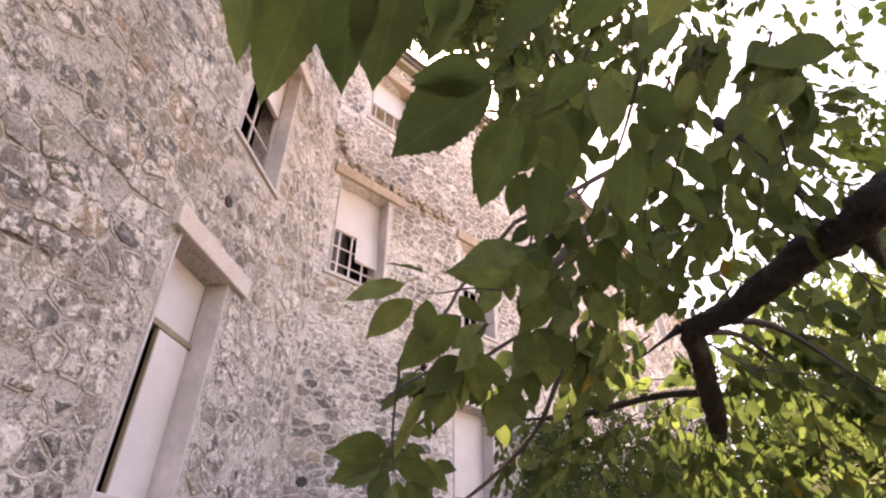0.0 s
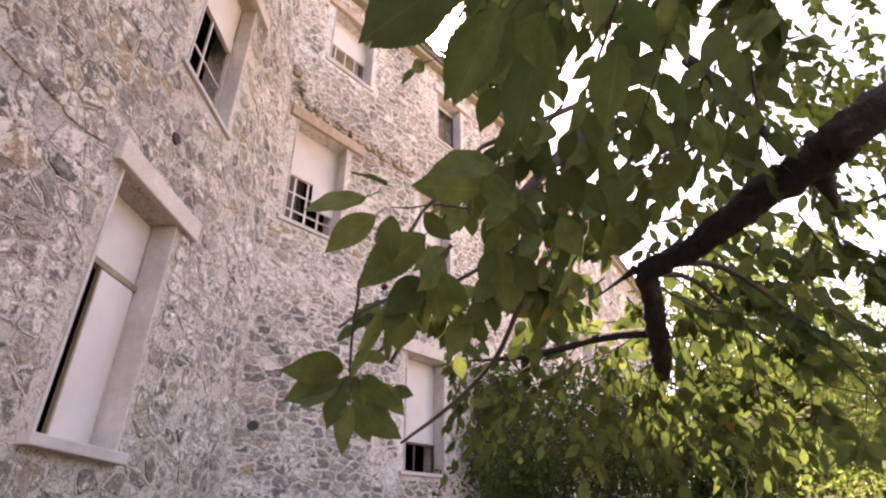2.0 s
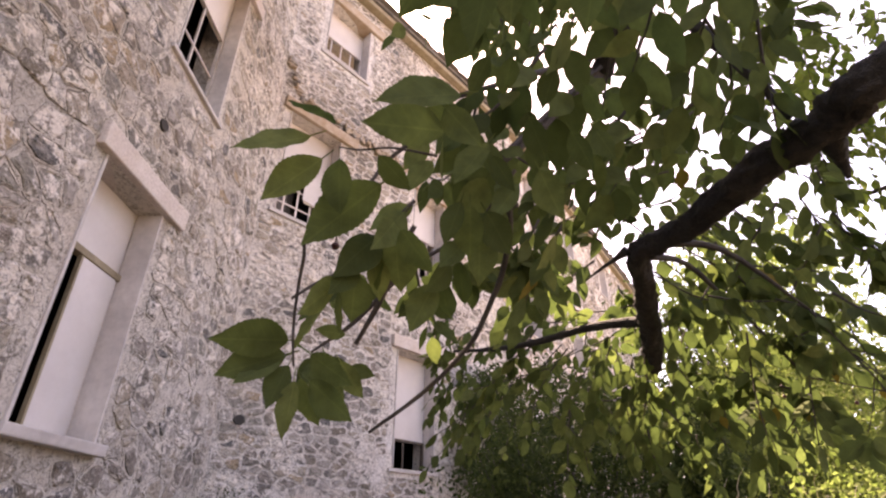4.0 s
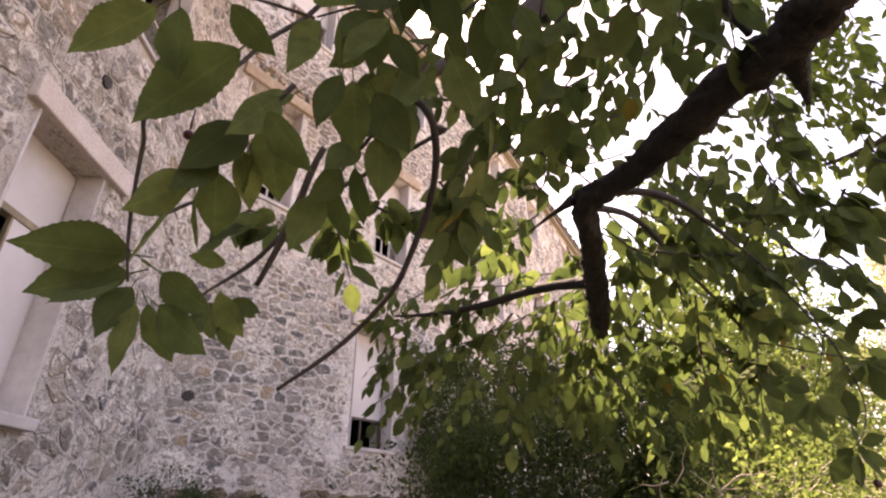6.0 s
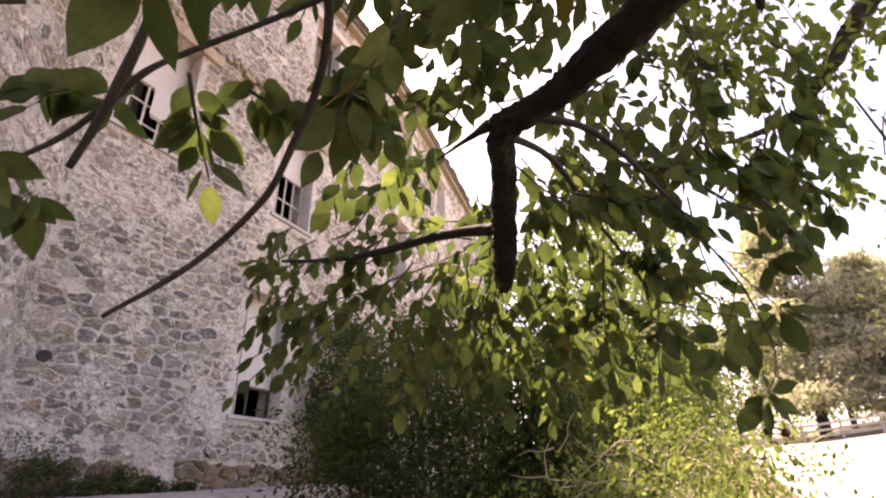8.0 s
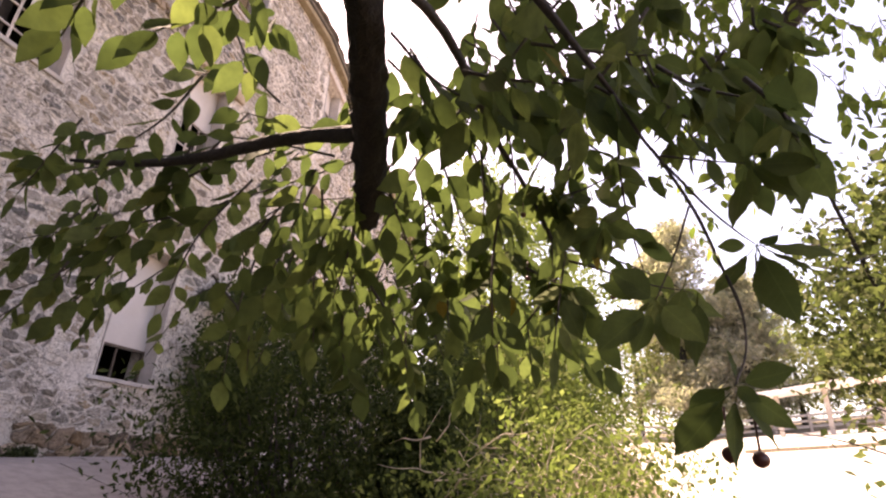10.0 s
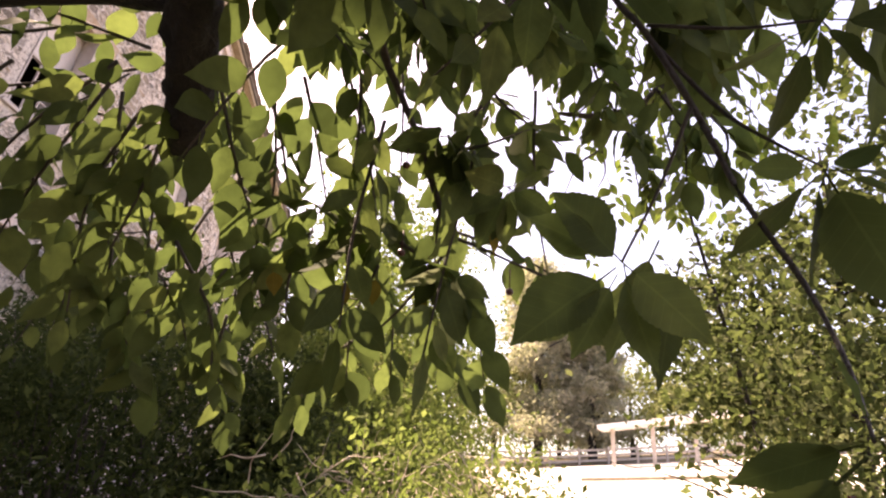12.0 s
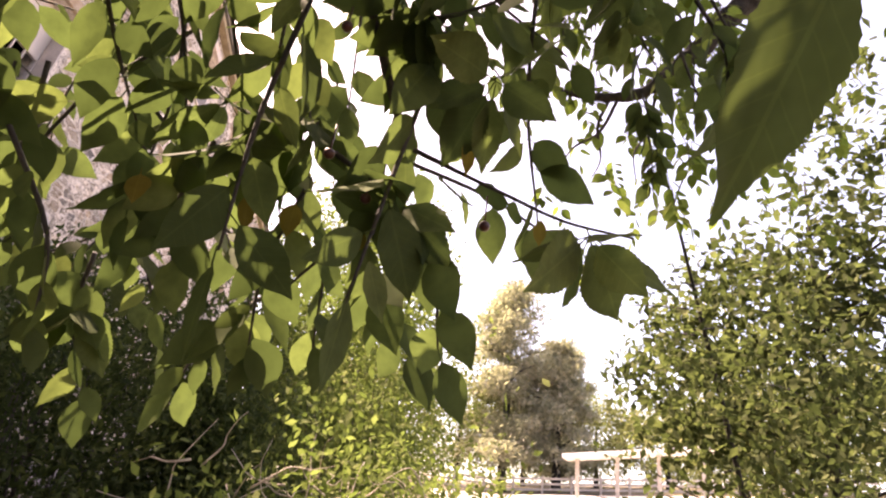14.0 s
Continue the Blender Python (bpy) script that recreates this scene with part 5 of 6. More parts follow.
for flat in (LEFT_LEAVES, LEFT_LEAVES_LOW, DROP_LEAVES, TOP_LEAVES, TOP_LEAVES_MORE, NEAR_LEAVES, BERRY_LEAVES, RIGHT_LEAVES):
    single(flat)
single(CLOSE_LEAVES, 0.1)
single(FADED_LEAVES, 0.5, True)
for row in ROSETTES:
    rosette(*row)
for rows in (SPRIGS_A, SPRIGS_B, SPRIGS_C, SPRIGS_D, SPRIGS_E, SPRIGS_F, SPRIGS_G, SPRIGS_H, SPRIGS_I, SPRIGS_J, SPRIGS_K, SPRIGS_L, SPRIGS_M, SPRIGS_N, SPRIGS_O, SPRIGS_P, SPRIGS_Q, SPRIGS_R, SPRIGS_S, SPRIGS_T, SPRIGS_U, SPRIGS_V, SPRIGS_W, SPRIGS_X, SPRIGS_Y, SPRIGS_Z):
    for row in rows:
        limb("twig", sprig(*row), TWIG, 5, 4, 0.1)
tree_part("crown", rest_v, rest_f, LEAF_REST)["kind"] = "stuff"


def berry(p, r=0.0048):
    bm = bmesh.new()
    bmesh.ops.create_uvsphere(bm, u_segments=10, v_segments=7, radius=r)
    for v in bm.verts:
        v.co.z *= 0.92 if v.co.z > 0 else 1.0
    add_box(bm, -0.0006, 0.0006, -0.0006, 0.0006, r * 0.85, r * 0.85 + 0.022)
    ob = part("fruit", bm, BERRY, TREE, "small dark red fruit", True)
    ob.matrix_parent_inverse = TREE_INV
    ob.matrix_basis = Matrix.Translation(p)


b0 = Vector(TWIG_BERRY[-1][:3])
for d in ((0.0, 0.008, -0.038), (0.003, -0.008, -0.040)):
    berry(b0 + Vector(d))
for q, d in ((TWIG_MIDDLE[2], (0.0, 0.01, -0.03)), (TWIG_MIDDLE[3], (0.0, 0.03, -0.07)), (TWIG_MIDDLE_R[2], (0.0, 0.012, -0.03)), (TWIG_LEFT[5], (0.01, 0.01, -0.03)), (TWIG_MIDDLE[4], (0.0, 0.02, -0.05))):
    berry(Vector(q[:3]) + Vector(d), 0.0042)


# sprays of leaves along small side twigs, region by region
def sprays(n, centre, half, lean, size, seed, spread=0.5, keep=0, per=(5, 9), yellow=0.02, droop=0.5, ok=None, material=LEAF_REST):
    """n little twigs scattered in a box round centre; the first `keep` leaves are parts of their own, the rest one mesh."""
    rng = random.Random(seed)
    tv, tf, lv, lf = [], [], [], []
    made = 0
    for i in range(n):
        p = Vector([c + rng.gauss(0, 0.5) * h for c, h in zip(centre, half)])
        if ok and not ok(p):
            continue
        d = Vector(lean) + Vector([rng.uniform(-spread, spread) for _ in range(3)])
        d.normalize()
        ln = rng.uniform(0.9, 1.9) * size * 1.8
        pts, q, dd = [], p - d * ln * 0.5, d.copy()
        k = rng.randint(*per)
        for j in range(5):
            pts.append((*q, 0.0022 * (1 - j * 0.18) * (size / 0.08)))
            dd = (dd + Vector((0, 0, -droop * 0.13))).normalized()
            q = q + dd * ln / 4
        tube(pts, 5, 2, 0.0, verts=tv, faces=tf)
        for j in range(k):
            s = (j + 1) / k
            a = np.array(pts[min(int(s * 4), 4)][:3])
            b = np.array(pts[min(int(s * 4) + 1, 4)][:3])
            base = Vector(a + (b - a) * (s * 4 % 1))
            side = d.cross(Vector((0, 0, 1)))
            side = side.normalized() if side.length > 0.1 else Vector((1, 0, 0))
            ax = dd * 0.55 + side * (1 if j % 2 else -1) * rng.uniform(0.5, 1.1) + Vector((0, 0, -rng.uniform(0.1, 0.9) * droop * 1.6))
            if j == k - 1:
                ax = dd + Vector((0, 0, -0.4 * droop))
            ax.normalize()
            L = size * rng.uniform(0.68, 1.18)
            st = base + ax * L * 0.18
            m = leaf_frame(st, st + ax * L, (rng.uniform(-1.1, 0.5), rng.uniform(-0.9, 0.7), rng.uniform(0.25, 1.0)))
            w = rng.randrange(len(LEAF_PLAIN))
            if made < keep or rng.random() < yellow * 0.5:
                put_leaf(PLAIN_YELLOW[w % 2] if rng.random() < yellow * 2 else PLAIN[w], m)
                made += 1
            else:
                v, f = LEAF_PLAIN[w]
                o = len(lv)
                M = np.array(m)
                lv.extend(map(tuple, v @ M[:3, :3].T + M[:3, 3]))
                lf.extend(tuple(x + o for x in face) for face in f)
    tree_part("twigwork", tv, tf, TWIG)["kind"] = "stuff"
    if lv:
        tree_part("crown", lv, lf, material)["kind"] = "stuff"


# hanging leaves of the neighbouring limb, sunlight painted in by a lighter green
sprays(16, (1.88, -0.08, 2.47), (0.22, 0.22, 0.20), (0.0, -0.2, -1.0), 0.042, 300, material=LIGHTLEAF)
sprays(22, (1.93, -0.30, 2.51), (0.28, 0.28, 0.25), (0.0, -0.2, -1.0), 0.042, 301, material=LIGHTLEAF)
sprays(16, (2.06, -0.38, 2.28), (0.25, 0.25, 0.23), (0.0, -0.2, -1.0), 0.042, 302, material=LIGHTLEAF)
sprays(10, (2.33, -0.26, 2.26), (0.20, 0.20, 0.18), (0.0, -0.2, -1.0), 0.042, 303, material=LIGHTLEAF)
sprays(18, (2.17, -0.27, 2.76), (0.25, 0.25, 0.23), (0.0, -0.2, -1.0), 0.042, 304, material=LIGHTLEAF)
sprays(24, (2.13, -0.61, 2.79), (0.30, 0.30, 0.27), (0.0, -0.2, -1.0), 0.042, 305, material=LIGHTLEAF)
sprays(5, (2.52, -0.45, 2.62), (0.15, 0.15, 0.14), (0.0, -0.2, -1.0), 0.042, 306, material=LIGHTLEAF)
sprays(8, (2.31, -0.12, 2.96), (0.20, 0.20, 0.18), (0.0, -0.2, -1.0), 0.042, 307, material=LIGHTLEAF)
sprays(10, (2.13, -0.90, 2.88), (0.25, 0.25, 0.23), (0.0, -0.2, -1.0), 0.042, 308, material=LIGHTLEAF)
sprays(30, (1.62, -0.07, 2.58), (0.35, 0.35, 0.32), (0.0, -0.2, -1.0), 0.042, 309, material=LIGHTLEAF)
sprays(18, (1.80, -0.08, 2.30), (0.30, 0.30, 0.27), (0.0, -0.2, -1.0), 0.042, 310, material=LIGHTLEAF)
sprays(22, (1.58, -0.04, 2.77), (0.30, 0.30, 0.27), (0.0, -0.2, -1.0), 0.042, 311, material=LIGHTLEAF)
sprays(22, (1.84, -0.07, 2.60), (0.30, 0.30, 0.27), (0.0, -0.2, -1.0), 0.042, 312, material=LIGHTLEAF)
sprays(24, (1.95, -0.23, 2.70), (0.30, 0.30, 0.27), (0.0, -0.2, -1.0), 0.042, 313, material=LIGHTLEAF)
sprays(14, (2.22, -0.60, 2.70), (0.25, 0.25, 0.23), (0.0, -0.2, -1.0), 0.042, 314, material=LIGHTLEAF)
sprays(8, (2.39, -0.81, 2.51), (0.25, 0.25, 0.23), (0.0, -0.2, -1.0), 0.042, 315, material=LIGHTLEAF)
sprays(24, (1.16, 0.11, 2.63), (0.35, 0.35, 0.32), (0.0, -0.2, -1.0), 0.042, 316, material=LIGHTLEAF)
sprays(26, (1.39, -0.09, 2.69), (0.35, 0.35, 0.32), (0.0, -0.2, -1.0), 0.042, 317, material=LIGHTLEAF)
# unseen foliage overhead, added out of view to shade the leaves below
def above(p):
    return (p.z - 1.38) / math.hypot(p.x, p.y) > (1.5 if p.y > 0.75 * p.x else 1.12)


# sun-blocking layers, stacked along the way to the sun
sprays(330, (1.05, 0.75, 3.6), (1.1, 1.0, 0.5), (0.0, 0.2, -0.6), 0.085, 112, per=(8, 12), ok=above)
sprays(420, (1.75, 1.5, 5.2), (1.7, 1.5, 0.6), (0.0, 0.2, -0.6), 0.10, 114, per=(8, 12), ok=above)
sprays(900, (2.65, 3.3, 7.8), (1.9, 1.5, 0.6), (0.0, 0.2, -0.6), 0.13, 113, per=(8, 12), ok=lambda p: (p.z - 1.38) / math.hypot(p.x, p.y) > 1.42 and p.y < 5.0 and p.x < 4.4)
sprays(520, (2.9, 3.1, 8.0), (1.6, 1.4, 0.6), (0.0, 0.2, -0.6), 0.13, 115, per=(8, 12), ok=lambda p: (p.z - 1.38) / math.hypot(p.x, p.y) > 1.42 and p.y < 5.2 and p.x < 5.0)
# unseen limb added to carry the shading foliage
limb("limb", [(1.08, -1.45, 2.1, 0.07), (1.3, -0.4, 3.4, 0.055), (1.6, 0.9, 4.8, 0.04), (1.9, 2.2, 6.4, 0.028), (2.2, 3.3, 7.8, 0.01)], BARK, 9)


# ---- shrubs and trees behind ----
def clumps(n_clumps, per, centre, radii, leaf, seed, flat=0.0, shell=0.55, spread=0.30, aspect=0.5, taper=0.0):
    """Leaf blades in uneven clumps inside an ellipsoid; each blade is a folded kite."""
    r = np.random.RandomState(seed)
    c0, R = np.array(centre, float), np.array(radii, float)
    u = r.normal(size=(n_clumps, 3))
    u /= np.linalg.norm(u, axis=1)[:, None]
    rad = shell + (1 - shell) * r.rand(n_clumps) ** 0.6
    rad *= 1 + np.clip(0.20 * r.normal(size=n_clumps), -0.4, 0.22)
    cc = u * rad[:, None]
    if taper:
        cc[:, :2] *= (1 - taper * (cc[:, 2:3] * 0.5 + 0.5))
    cc = c0 + cc * R
    size = r.uniform(0.5, 1.5, n_clumps)
    k = np.repeat(np.arange(n_clumps), per)
    p = cc[k] + np.clip(r.normal(size=(len(k), 3)), -1.9, 1.9) * (R.min() * spread * size[k])[:, None] * np.array([1, 1, 0.7])
    ax = r.normal(size=p.shape) + np.array([0, 0, -0.5])
    ax /= np.linalg.norm(ax, axis=1)[:, None]
    nz = r.normal(size=p.shape) * (1 - flat) + np.array([0, 0, 1.0])
    nz -= ax * (nz * ax).sum(1)[:, None]
    nz /= np.linalg.norm(nz, axis=1)[:, None] + 1e-9
    sd = np.cross(nz, ax)
    L = leaf * r.uniform(0.55, 1.3, len(p))[:, None]
    a, b = p, p + ax * L
    mid = p + ax * L * 0.45
    v = np.stack([a, mid + sd * L * aspect * 0.5 + nz * L * 0.06, b, mid - sd * L * aspect * 0.5 + nz * L * 0.06], 1).reshape(-1, 3)
    i = np.arange(len(p)) * 4
    f = np.concatenate([np.stack([i, i + 1, i + 2], 1), np.stack([i, i + 2, i + 3], 1)])
    return v, f


def blades(name, v, f, material, parent):
    me = bpy.data.meshes.new(name)
    me.vertices.add(len(v))
    me.vertices.foreach_set("co", v.astype(np.float32).ravel())
    me.loops.add(len(f) * 3)
    me.loops.foreach_set("vertex_index", f.astype(np.int32).ravel())
    me.polygons.add(len(f))
    me.polygons.foreach_set("loop_start", np.arange(0, len(f) * 3, 3, dtype=np.int32))
    me.update()
    me.validate()
    me.materials.append(material)
    ob = new(name, me)
    ob.parent = parent
    ob["kind"] = "stuff"
    return ob


def join_blades(sets):
    vs, fs, o = [], [], 0
    for v, f in sets:
        vs.append(v)
        fs.append(f + o)
        o += len(v)
    return np.concatenate(vs), np.concatenate(fs)


def stems(n, foot, top, spread, r, seed, lean=(0, 0)):
    """Many thin stems that fan out of one foot."""
    rng = random.Random(seed)
    tv, tf = [], []
    for i in range(n):
        a = rng.uniform(0, 6.28)
        k = rng.uniform(0.25, 1.0)
        e = (foot[0] + math.cos(a) * spread * k + lean[0], foot[1] + math.sin(a) * spread * k + lean[1], foot[2] + top * rng.uniform(0.6, 1.08))
        b = (foot[0] + math.cos(a) * spread * 0.3 * rng.random(), foot[1] + math.sin(a) * spread * 0.3 * rng.random(), foot[2])
        m = tuple(b[j] * 0.45 + e[j] * 0.55 + rng.uniform(-0.12, 0.12) * (spread if j < 2 else 0.3) for j in range(3))
        rr = r * rng.uniform(0.5, 1.2)
        tube([(*b, rr), (*m, rr * 0.7), (*e, rr * 0.25)], 5, 4, 0.0, verts=tv, faces=tf)
    return tv, tf


def shrub(name, foot, label, leaf_sets, material, stem_args, stem_mat, category="shrub"):
    e = thing(name, Matrix.Translation(foot), label, category)
    inv = Matrix.Translation(-Vector(foot))
    tv, tf = stems(*stem_args)
    st = pydata("stemwork", tv, tf, stem_mat, e, True)
    st.matrix_parent_inverse = inv
    st["kind"] = "stuff"
    b = blades("foliage", *join_blades(leaf_sets), material, e)
    b.matrix_parent_inverse = inv
    return e


# shrub between the tree and the wall, its shade put into a dark leaf colour
shrub("dark_shrub", (4.7, 2.5, ground_z(4.7, 2.5)), "tall dense green shrub against the wall, leaves darkened for shade",
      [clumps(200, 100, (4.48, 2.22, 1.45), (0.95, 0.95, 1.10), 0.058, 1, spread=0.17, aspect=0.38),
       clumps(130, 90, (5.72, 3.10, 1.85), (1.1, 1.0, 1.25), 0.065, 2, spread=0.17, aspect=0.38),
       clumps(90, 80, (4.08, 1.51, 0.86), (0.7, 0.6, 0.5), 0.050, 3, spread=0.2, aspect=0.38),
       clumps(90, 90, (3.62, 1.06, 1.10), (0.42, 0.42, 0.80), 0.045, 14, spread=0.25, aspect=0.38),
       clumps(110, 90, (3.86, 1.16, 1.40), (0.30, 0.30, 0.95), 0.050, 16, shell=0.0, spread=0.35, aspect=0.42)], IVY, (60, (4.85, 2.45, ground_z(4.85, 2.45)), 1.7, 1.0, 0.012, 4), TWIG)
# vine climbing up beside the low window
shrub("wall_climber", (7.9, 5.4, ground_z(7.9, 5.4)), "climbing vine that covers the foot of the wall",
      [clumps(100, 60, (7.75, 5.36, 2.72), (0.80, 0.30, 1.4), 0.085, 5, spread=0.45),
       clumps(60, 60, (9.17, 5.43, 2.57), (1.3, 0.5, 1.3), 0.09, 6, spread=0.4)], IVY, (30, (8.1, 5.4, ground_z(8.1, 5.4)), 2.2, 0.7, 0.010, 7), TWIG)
# sunlit shrub with bare dry canes
def tangle(parent, foot, n, centre, radii, r, seed, material):
    """Crooked dry twigs that cross one another inside a bush."""
    rng = random.Random(seed)
    tv, tf = [], []
    for i in range(n):
        p = Vector([c + rng.uniform(-0.8, 0.8) * h for c, h in zip(centre, radii)])
        d = Vector((rng.uniform(-1, 1), rng.uniform(-1, 1), rng.uniform(-0.5, 0.9))).normalized()
        rr, pts = r * rng.uniform(0.5, 1.3), []
        for j in range(5):
            pts.append((*p, rr * (1 - j * 0.2)))
            d = (d + Vector([rng.uniform(-0.6, 0.6) for _ in range(3)]) + Vector((0, 0, -0.08))).normalized()
            p = p + d * rng.uniform(0.03, 0.10)
        tube(pts, 5, 3, 0.0, verts=tv, faces=tf)
    ob = pydata("cane_tangle", tv, tf, material, parent, True)
    ob.matrix_parent_inverse = Matrix.Translation(-Vector(foot))
    ob["kind"] = "stuff"


DRY_FOOT = (3.2, 0.27, ground_z(3.2, 0.27))
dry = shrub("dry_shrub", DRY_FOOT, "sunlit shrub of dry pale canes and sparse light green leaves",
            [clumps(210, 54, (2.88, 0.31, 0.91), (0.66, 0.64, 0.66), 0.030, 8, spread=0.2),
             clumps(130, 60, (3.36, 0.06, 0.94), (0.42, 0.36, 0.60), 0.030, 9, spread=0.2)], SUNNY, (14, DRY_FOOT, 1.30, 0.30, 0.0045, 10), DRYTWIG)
tangle(dry, DRY_FOOT, 360, (3.18, 0.33, 1.02), (0.62, 0.60, 0.55), 0.0031, 15, DRYTWIG)
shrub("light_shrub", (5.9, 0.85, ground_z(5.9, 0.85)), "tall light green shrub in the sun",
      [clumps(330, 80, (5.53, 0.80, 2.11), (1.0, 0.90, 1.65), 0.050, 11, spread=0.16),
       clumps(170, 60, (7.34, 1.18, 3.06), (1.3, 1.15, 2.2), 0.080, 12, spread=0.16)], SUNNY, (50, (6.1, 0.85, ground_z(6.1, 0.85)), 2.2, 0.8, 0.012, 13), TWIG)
# weeds at the foot of the wall
for k, (x, y, h, w) in enumerate(((3.02, 5.36, 0.52, 0.34), (3.42, 5.50, 0.36, 0.26), (3.85, 5.60, 0.22, 0.22), (4.22, 5.60, 0.30, 0.20), (4.60, 5.62, 0.20, 0.18), (5.05, 5.64, 0.14, 0.16))):
    g = ground_z(x, y)
    shrub("wall_weed", (x, y, g), "low leafy weed at the foot of the wall", [clumps(30, 44, (x, y, g + h * 0.5), (w, w * 0.5, h * 0.5), 0.034, 20 + k, spread=0.3)], WEED,
          (14, (x, y, g), h, w * 0.8, 0.004, 30 + k), TWIG)


def tree(name, foot, height, crown_sets, material, label, r=0.12, seed=1, bark=BARK, limbs=7, lean=(0.0, 0.0), reach=1.0):
    e = thing(name, Matrix.Translation(foot), label, "tree")
    inv = Matrix.Translation(-Vector(foot))
    rng = random.Random(seed)
    x, y, z = foot
    top = (x + lean[0], y + lean[1], z + height * 0.92)
    mid = (x + lean[0] * 0.35, y + lean[1] * 0.35, z + height * 0.45)
    tr = pydata("trunk", *tube([(x, y, z - 0.15, r * 1.25), (x + lean[0] * 0.1, y + lean[1] * 0.1, z + height * 0.15, r), (*mid, r * 0.7), (*top, r * 0.15)], 9, 8, 0.15), bark, e, True)
    tr.matrix_parent_inverse = inv
    for i in range(limbs):
        s = rng.uniform(0.22, 0.85)
        a = rng.uniform(0, 6.28)
        ln = reach * height * rng.uniform(0.16, 0.34) * (1.15 - s * 0.7)
        b = (x + lean[0] * s, y + lean[1] * s, z + height * s * 0.92)
        q = (b[0] + math.cos(a) * ln * 0.5, b[1] + math.sin(a) * ln * 0.5, b[2] + ln * 0.18)
        t = (b[0] + math.cos(a) * ln, b[1] + math.sin(a) * ln, b[2] + ln * rng.uniform(0.05, 0.5))
        li = pydata("bough", *tube([(*b, r * 0.4 * (1 - s * 0.5)), (*q, r * 0.22), (*t, r * 0.06)], 6, 5, 0.1), bark, e, True)
        li.matrix_parent_inverse = inv
    b = blades("crown", *join_blades(crown_sets), material, e)
    b.matrix_parent_inverse = inv
    return e


# trees at the edge of the yard, with small leaves close by
tree("yard_tree", (3.70, -1.50, ground_z(3.7, -1.5)), 3.6,
     [clumps(70, 44, (3.13, -1.43, 1.16), (0.45, 0.45, 0.8), 0.042, 41, spread=0.22),
      clumps(60, 40, (2.92, -0.99, 2.01), (0.40, 0.36, 0.45), 0.040, 43, spread=0.22)], YARDLEAF,
     "slender tree with small dark leaves at the yard's edge", 0.016, 3, limbs=9, lean=(-1.0, 1.0), reach=0.55)
# open tree with a dark leaning stem and layered sprays
boughs = []
for k, (x, y, z, rx, rz, n) in enumerate(((4.95, -1.75, 3.05, 0.42, 0.16, 20), (5.15, -1.65, 2.65, 0.40, 0.20, 20), (4.70, -2.05, 3.30, 0.40, 0.16, 18), (4.9, -2.15, 2.75, 0.50, 0.22, 34), (4.4, -2.35, 3.5, 0.45, 0.22, 26),
                                          (4.5, -2.55, 3.0, 0.50, 0.26, 38), (4.0, -2.55, 3.9, 0.40, 0.30, 26), (4.3, -2.75, 3.2, 0.45, 0.30, 34), (4.6, -2.8, 2.5, 0.55, 0.35, 44), (5.1, -2.05, 2.25, 0.50, 0.28, 36),
                                          (4.85, -2.45, 2.2, 0.55, 0.35, 44), (3.75, -2.35, 4.35, 0.35, 0.26, 14), (5.0, -2.6, 1.6, 0.75, 0.5, 56))):
    boughs.append(clumps(int(n * 0.8), 24, (x, y, z), (rx * 1.2, rx * 1.2, rz), 0.085, 440 + k, shell=0.15, spread=0.5, aspect=0.62))
tree("yard_tree", (5.0, -2.75, ground_z(5.0, -2.75)), 4.1, boughs, YARDLEAF,
     "open tree with dark leaves on layered boughs at the yard's edge", 0.045, 4, limbs=18, lean=(-0.7, 0.25), reach=0.9)
# this tree shares the leaf colour that is lightened for haze
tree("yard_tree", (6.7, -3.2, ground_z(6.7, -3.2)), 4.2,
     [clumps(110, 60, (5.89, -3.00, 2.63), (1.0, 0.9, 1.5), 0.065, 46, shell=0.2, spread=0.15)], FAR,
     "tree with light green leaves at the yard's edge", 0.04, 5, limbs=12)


# ---- the far side of the yard ----
def gz(x, y):
    return ground_z(x, y)


def pine(name, x, y, h, seed, w):
    sets = []
    rng = random.Random(seed)
    for i in range(15):
        s = i / 14
        for k in range(5):
            a = rng.uniform(0, 6.28)
            rr = w * (1.0 - 0.72 * s ** 1.4) * rng.uniform(0.25, 1.05)
            sets.append(clumps(rng.randint(7, 14), 36, (x + math.cos(a) * rr, y + math.sin(a) * rr, gz(x, y) + h * (0.14 + 0.84 * s)), (w * 0.34, w * 0.34, h * 0.035), 0.42, seed * 100 + i * 7 + k, spread=0.7, aspect=0.3))
    return tree(name, (x, y, gz(x, y)), h, sets, PINE, "tall greyish pine with layered boughs beyond the yard, painted paler for haze", 0.32, seed, limbs=16)


pine("pine_tree", 43.5, -6.7, 16.2, 61, 4.4)
pine("pine_tree", 45.0, -11.2, 11.5, 62, 3.8)
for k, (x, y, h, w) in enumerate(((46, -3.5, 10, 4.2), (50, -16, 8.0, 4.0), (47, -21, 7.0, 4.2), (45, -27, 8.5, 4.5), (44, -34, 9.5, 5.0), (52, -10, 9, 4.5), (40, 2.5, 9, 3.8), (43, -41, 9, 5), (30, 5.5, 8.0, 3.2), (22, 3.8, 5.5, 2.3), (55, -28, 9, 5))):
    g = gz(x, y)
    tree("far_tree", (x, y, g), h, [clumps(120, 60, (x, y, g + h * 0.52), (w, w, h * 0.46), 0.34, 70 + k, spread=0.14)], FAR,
         "broad leafy tree beyond the yard, its leaves painted pale for haze", 0.2, 80 + k, limbs=8)


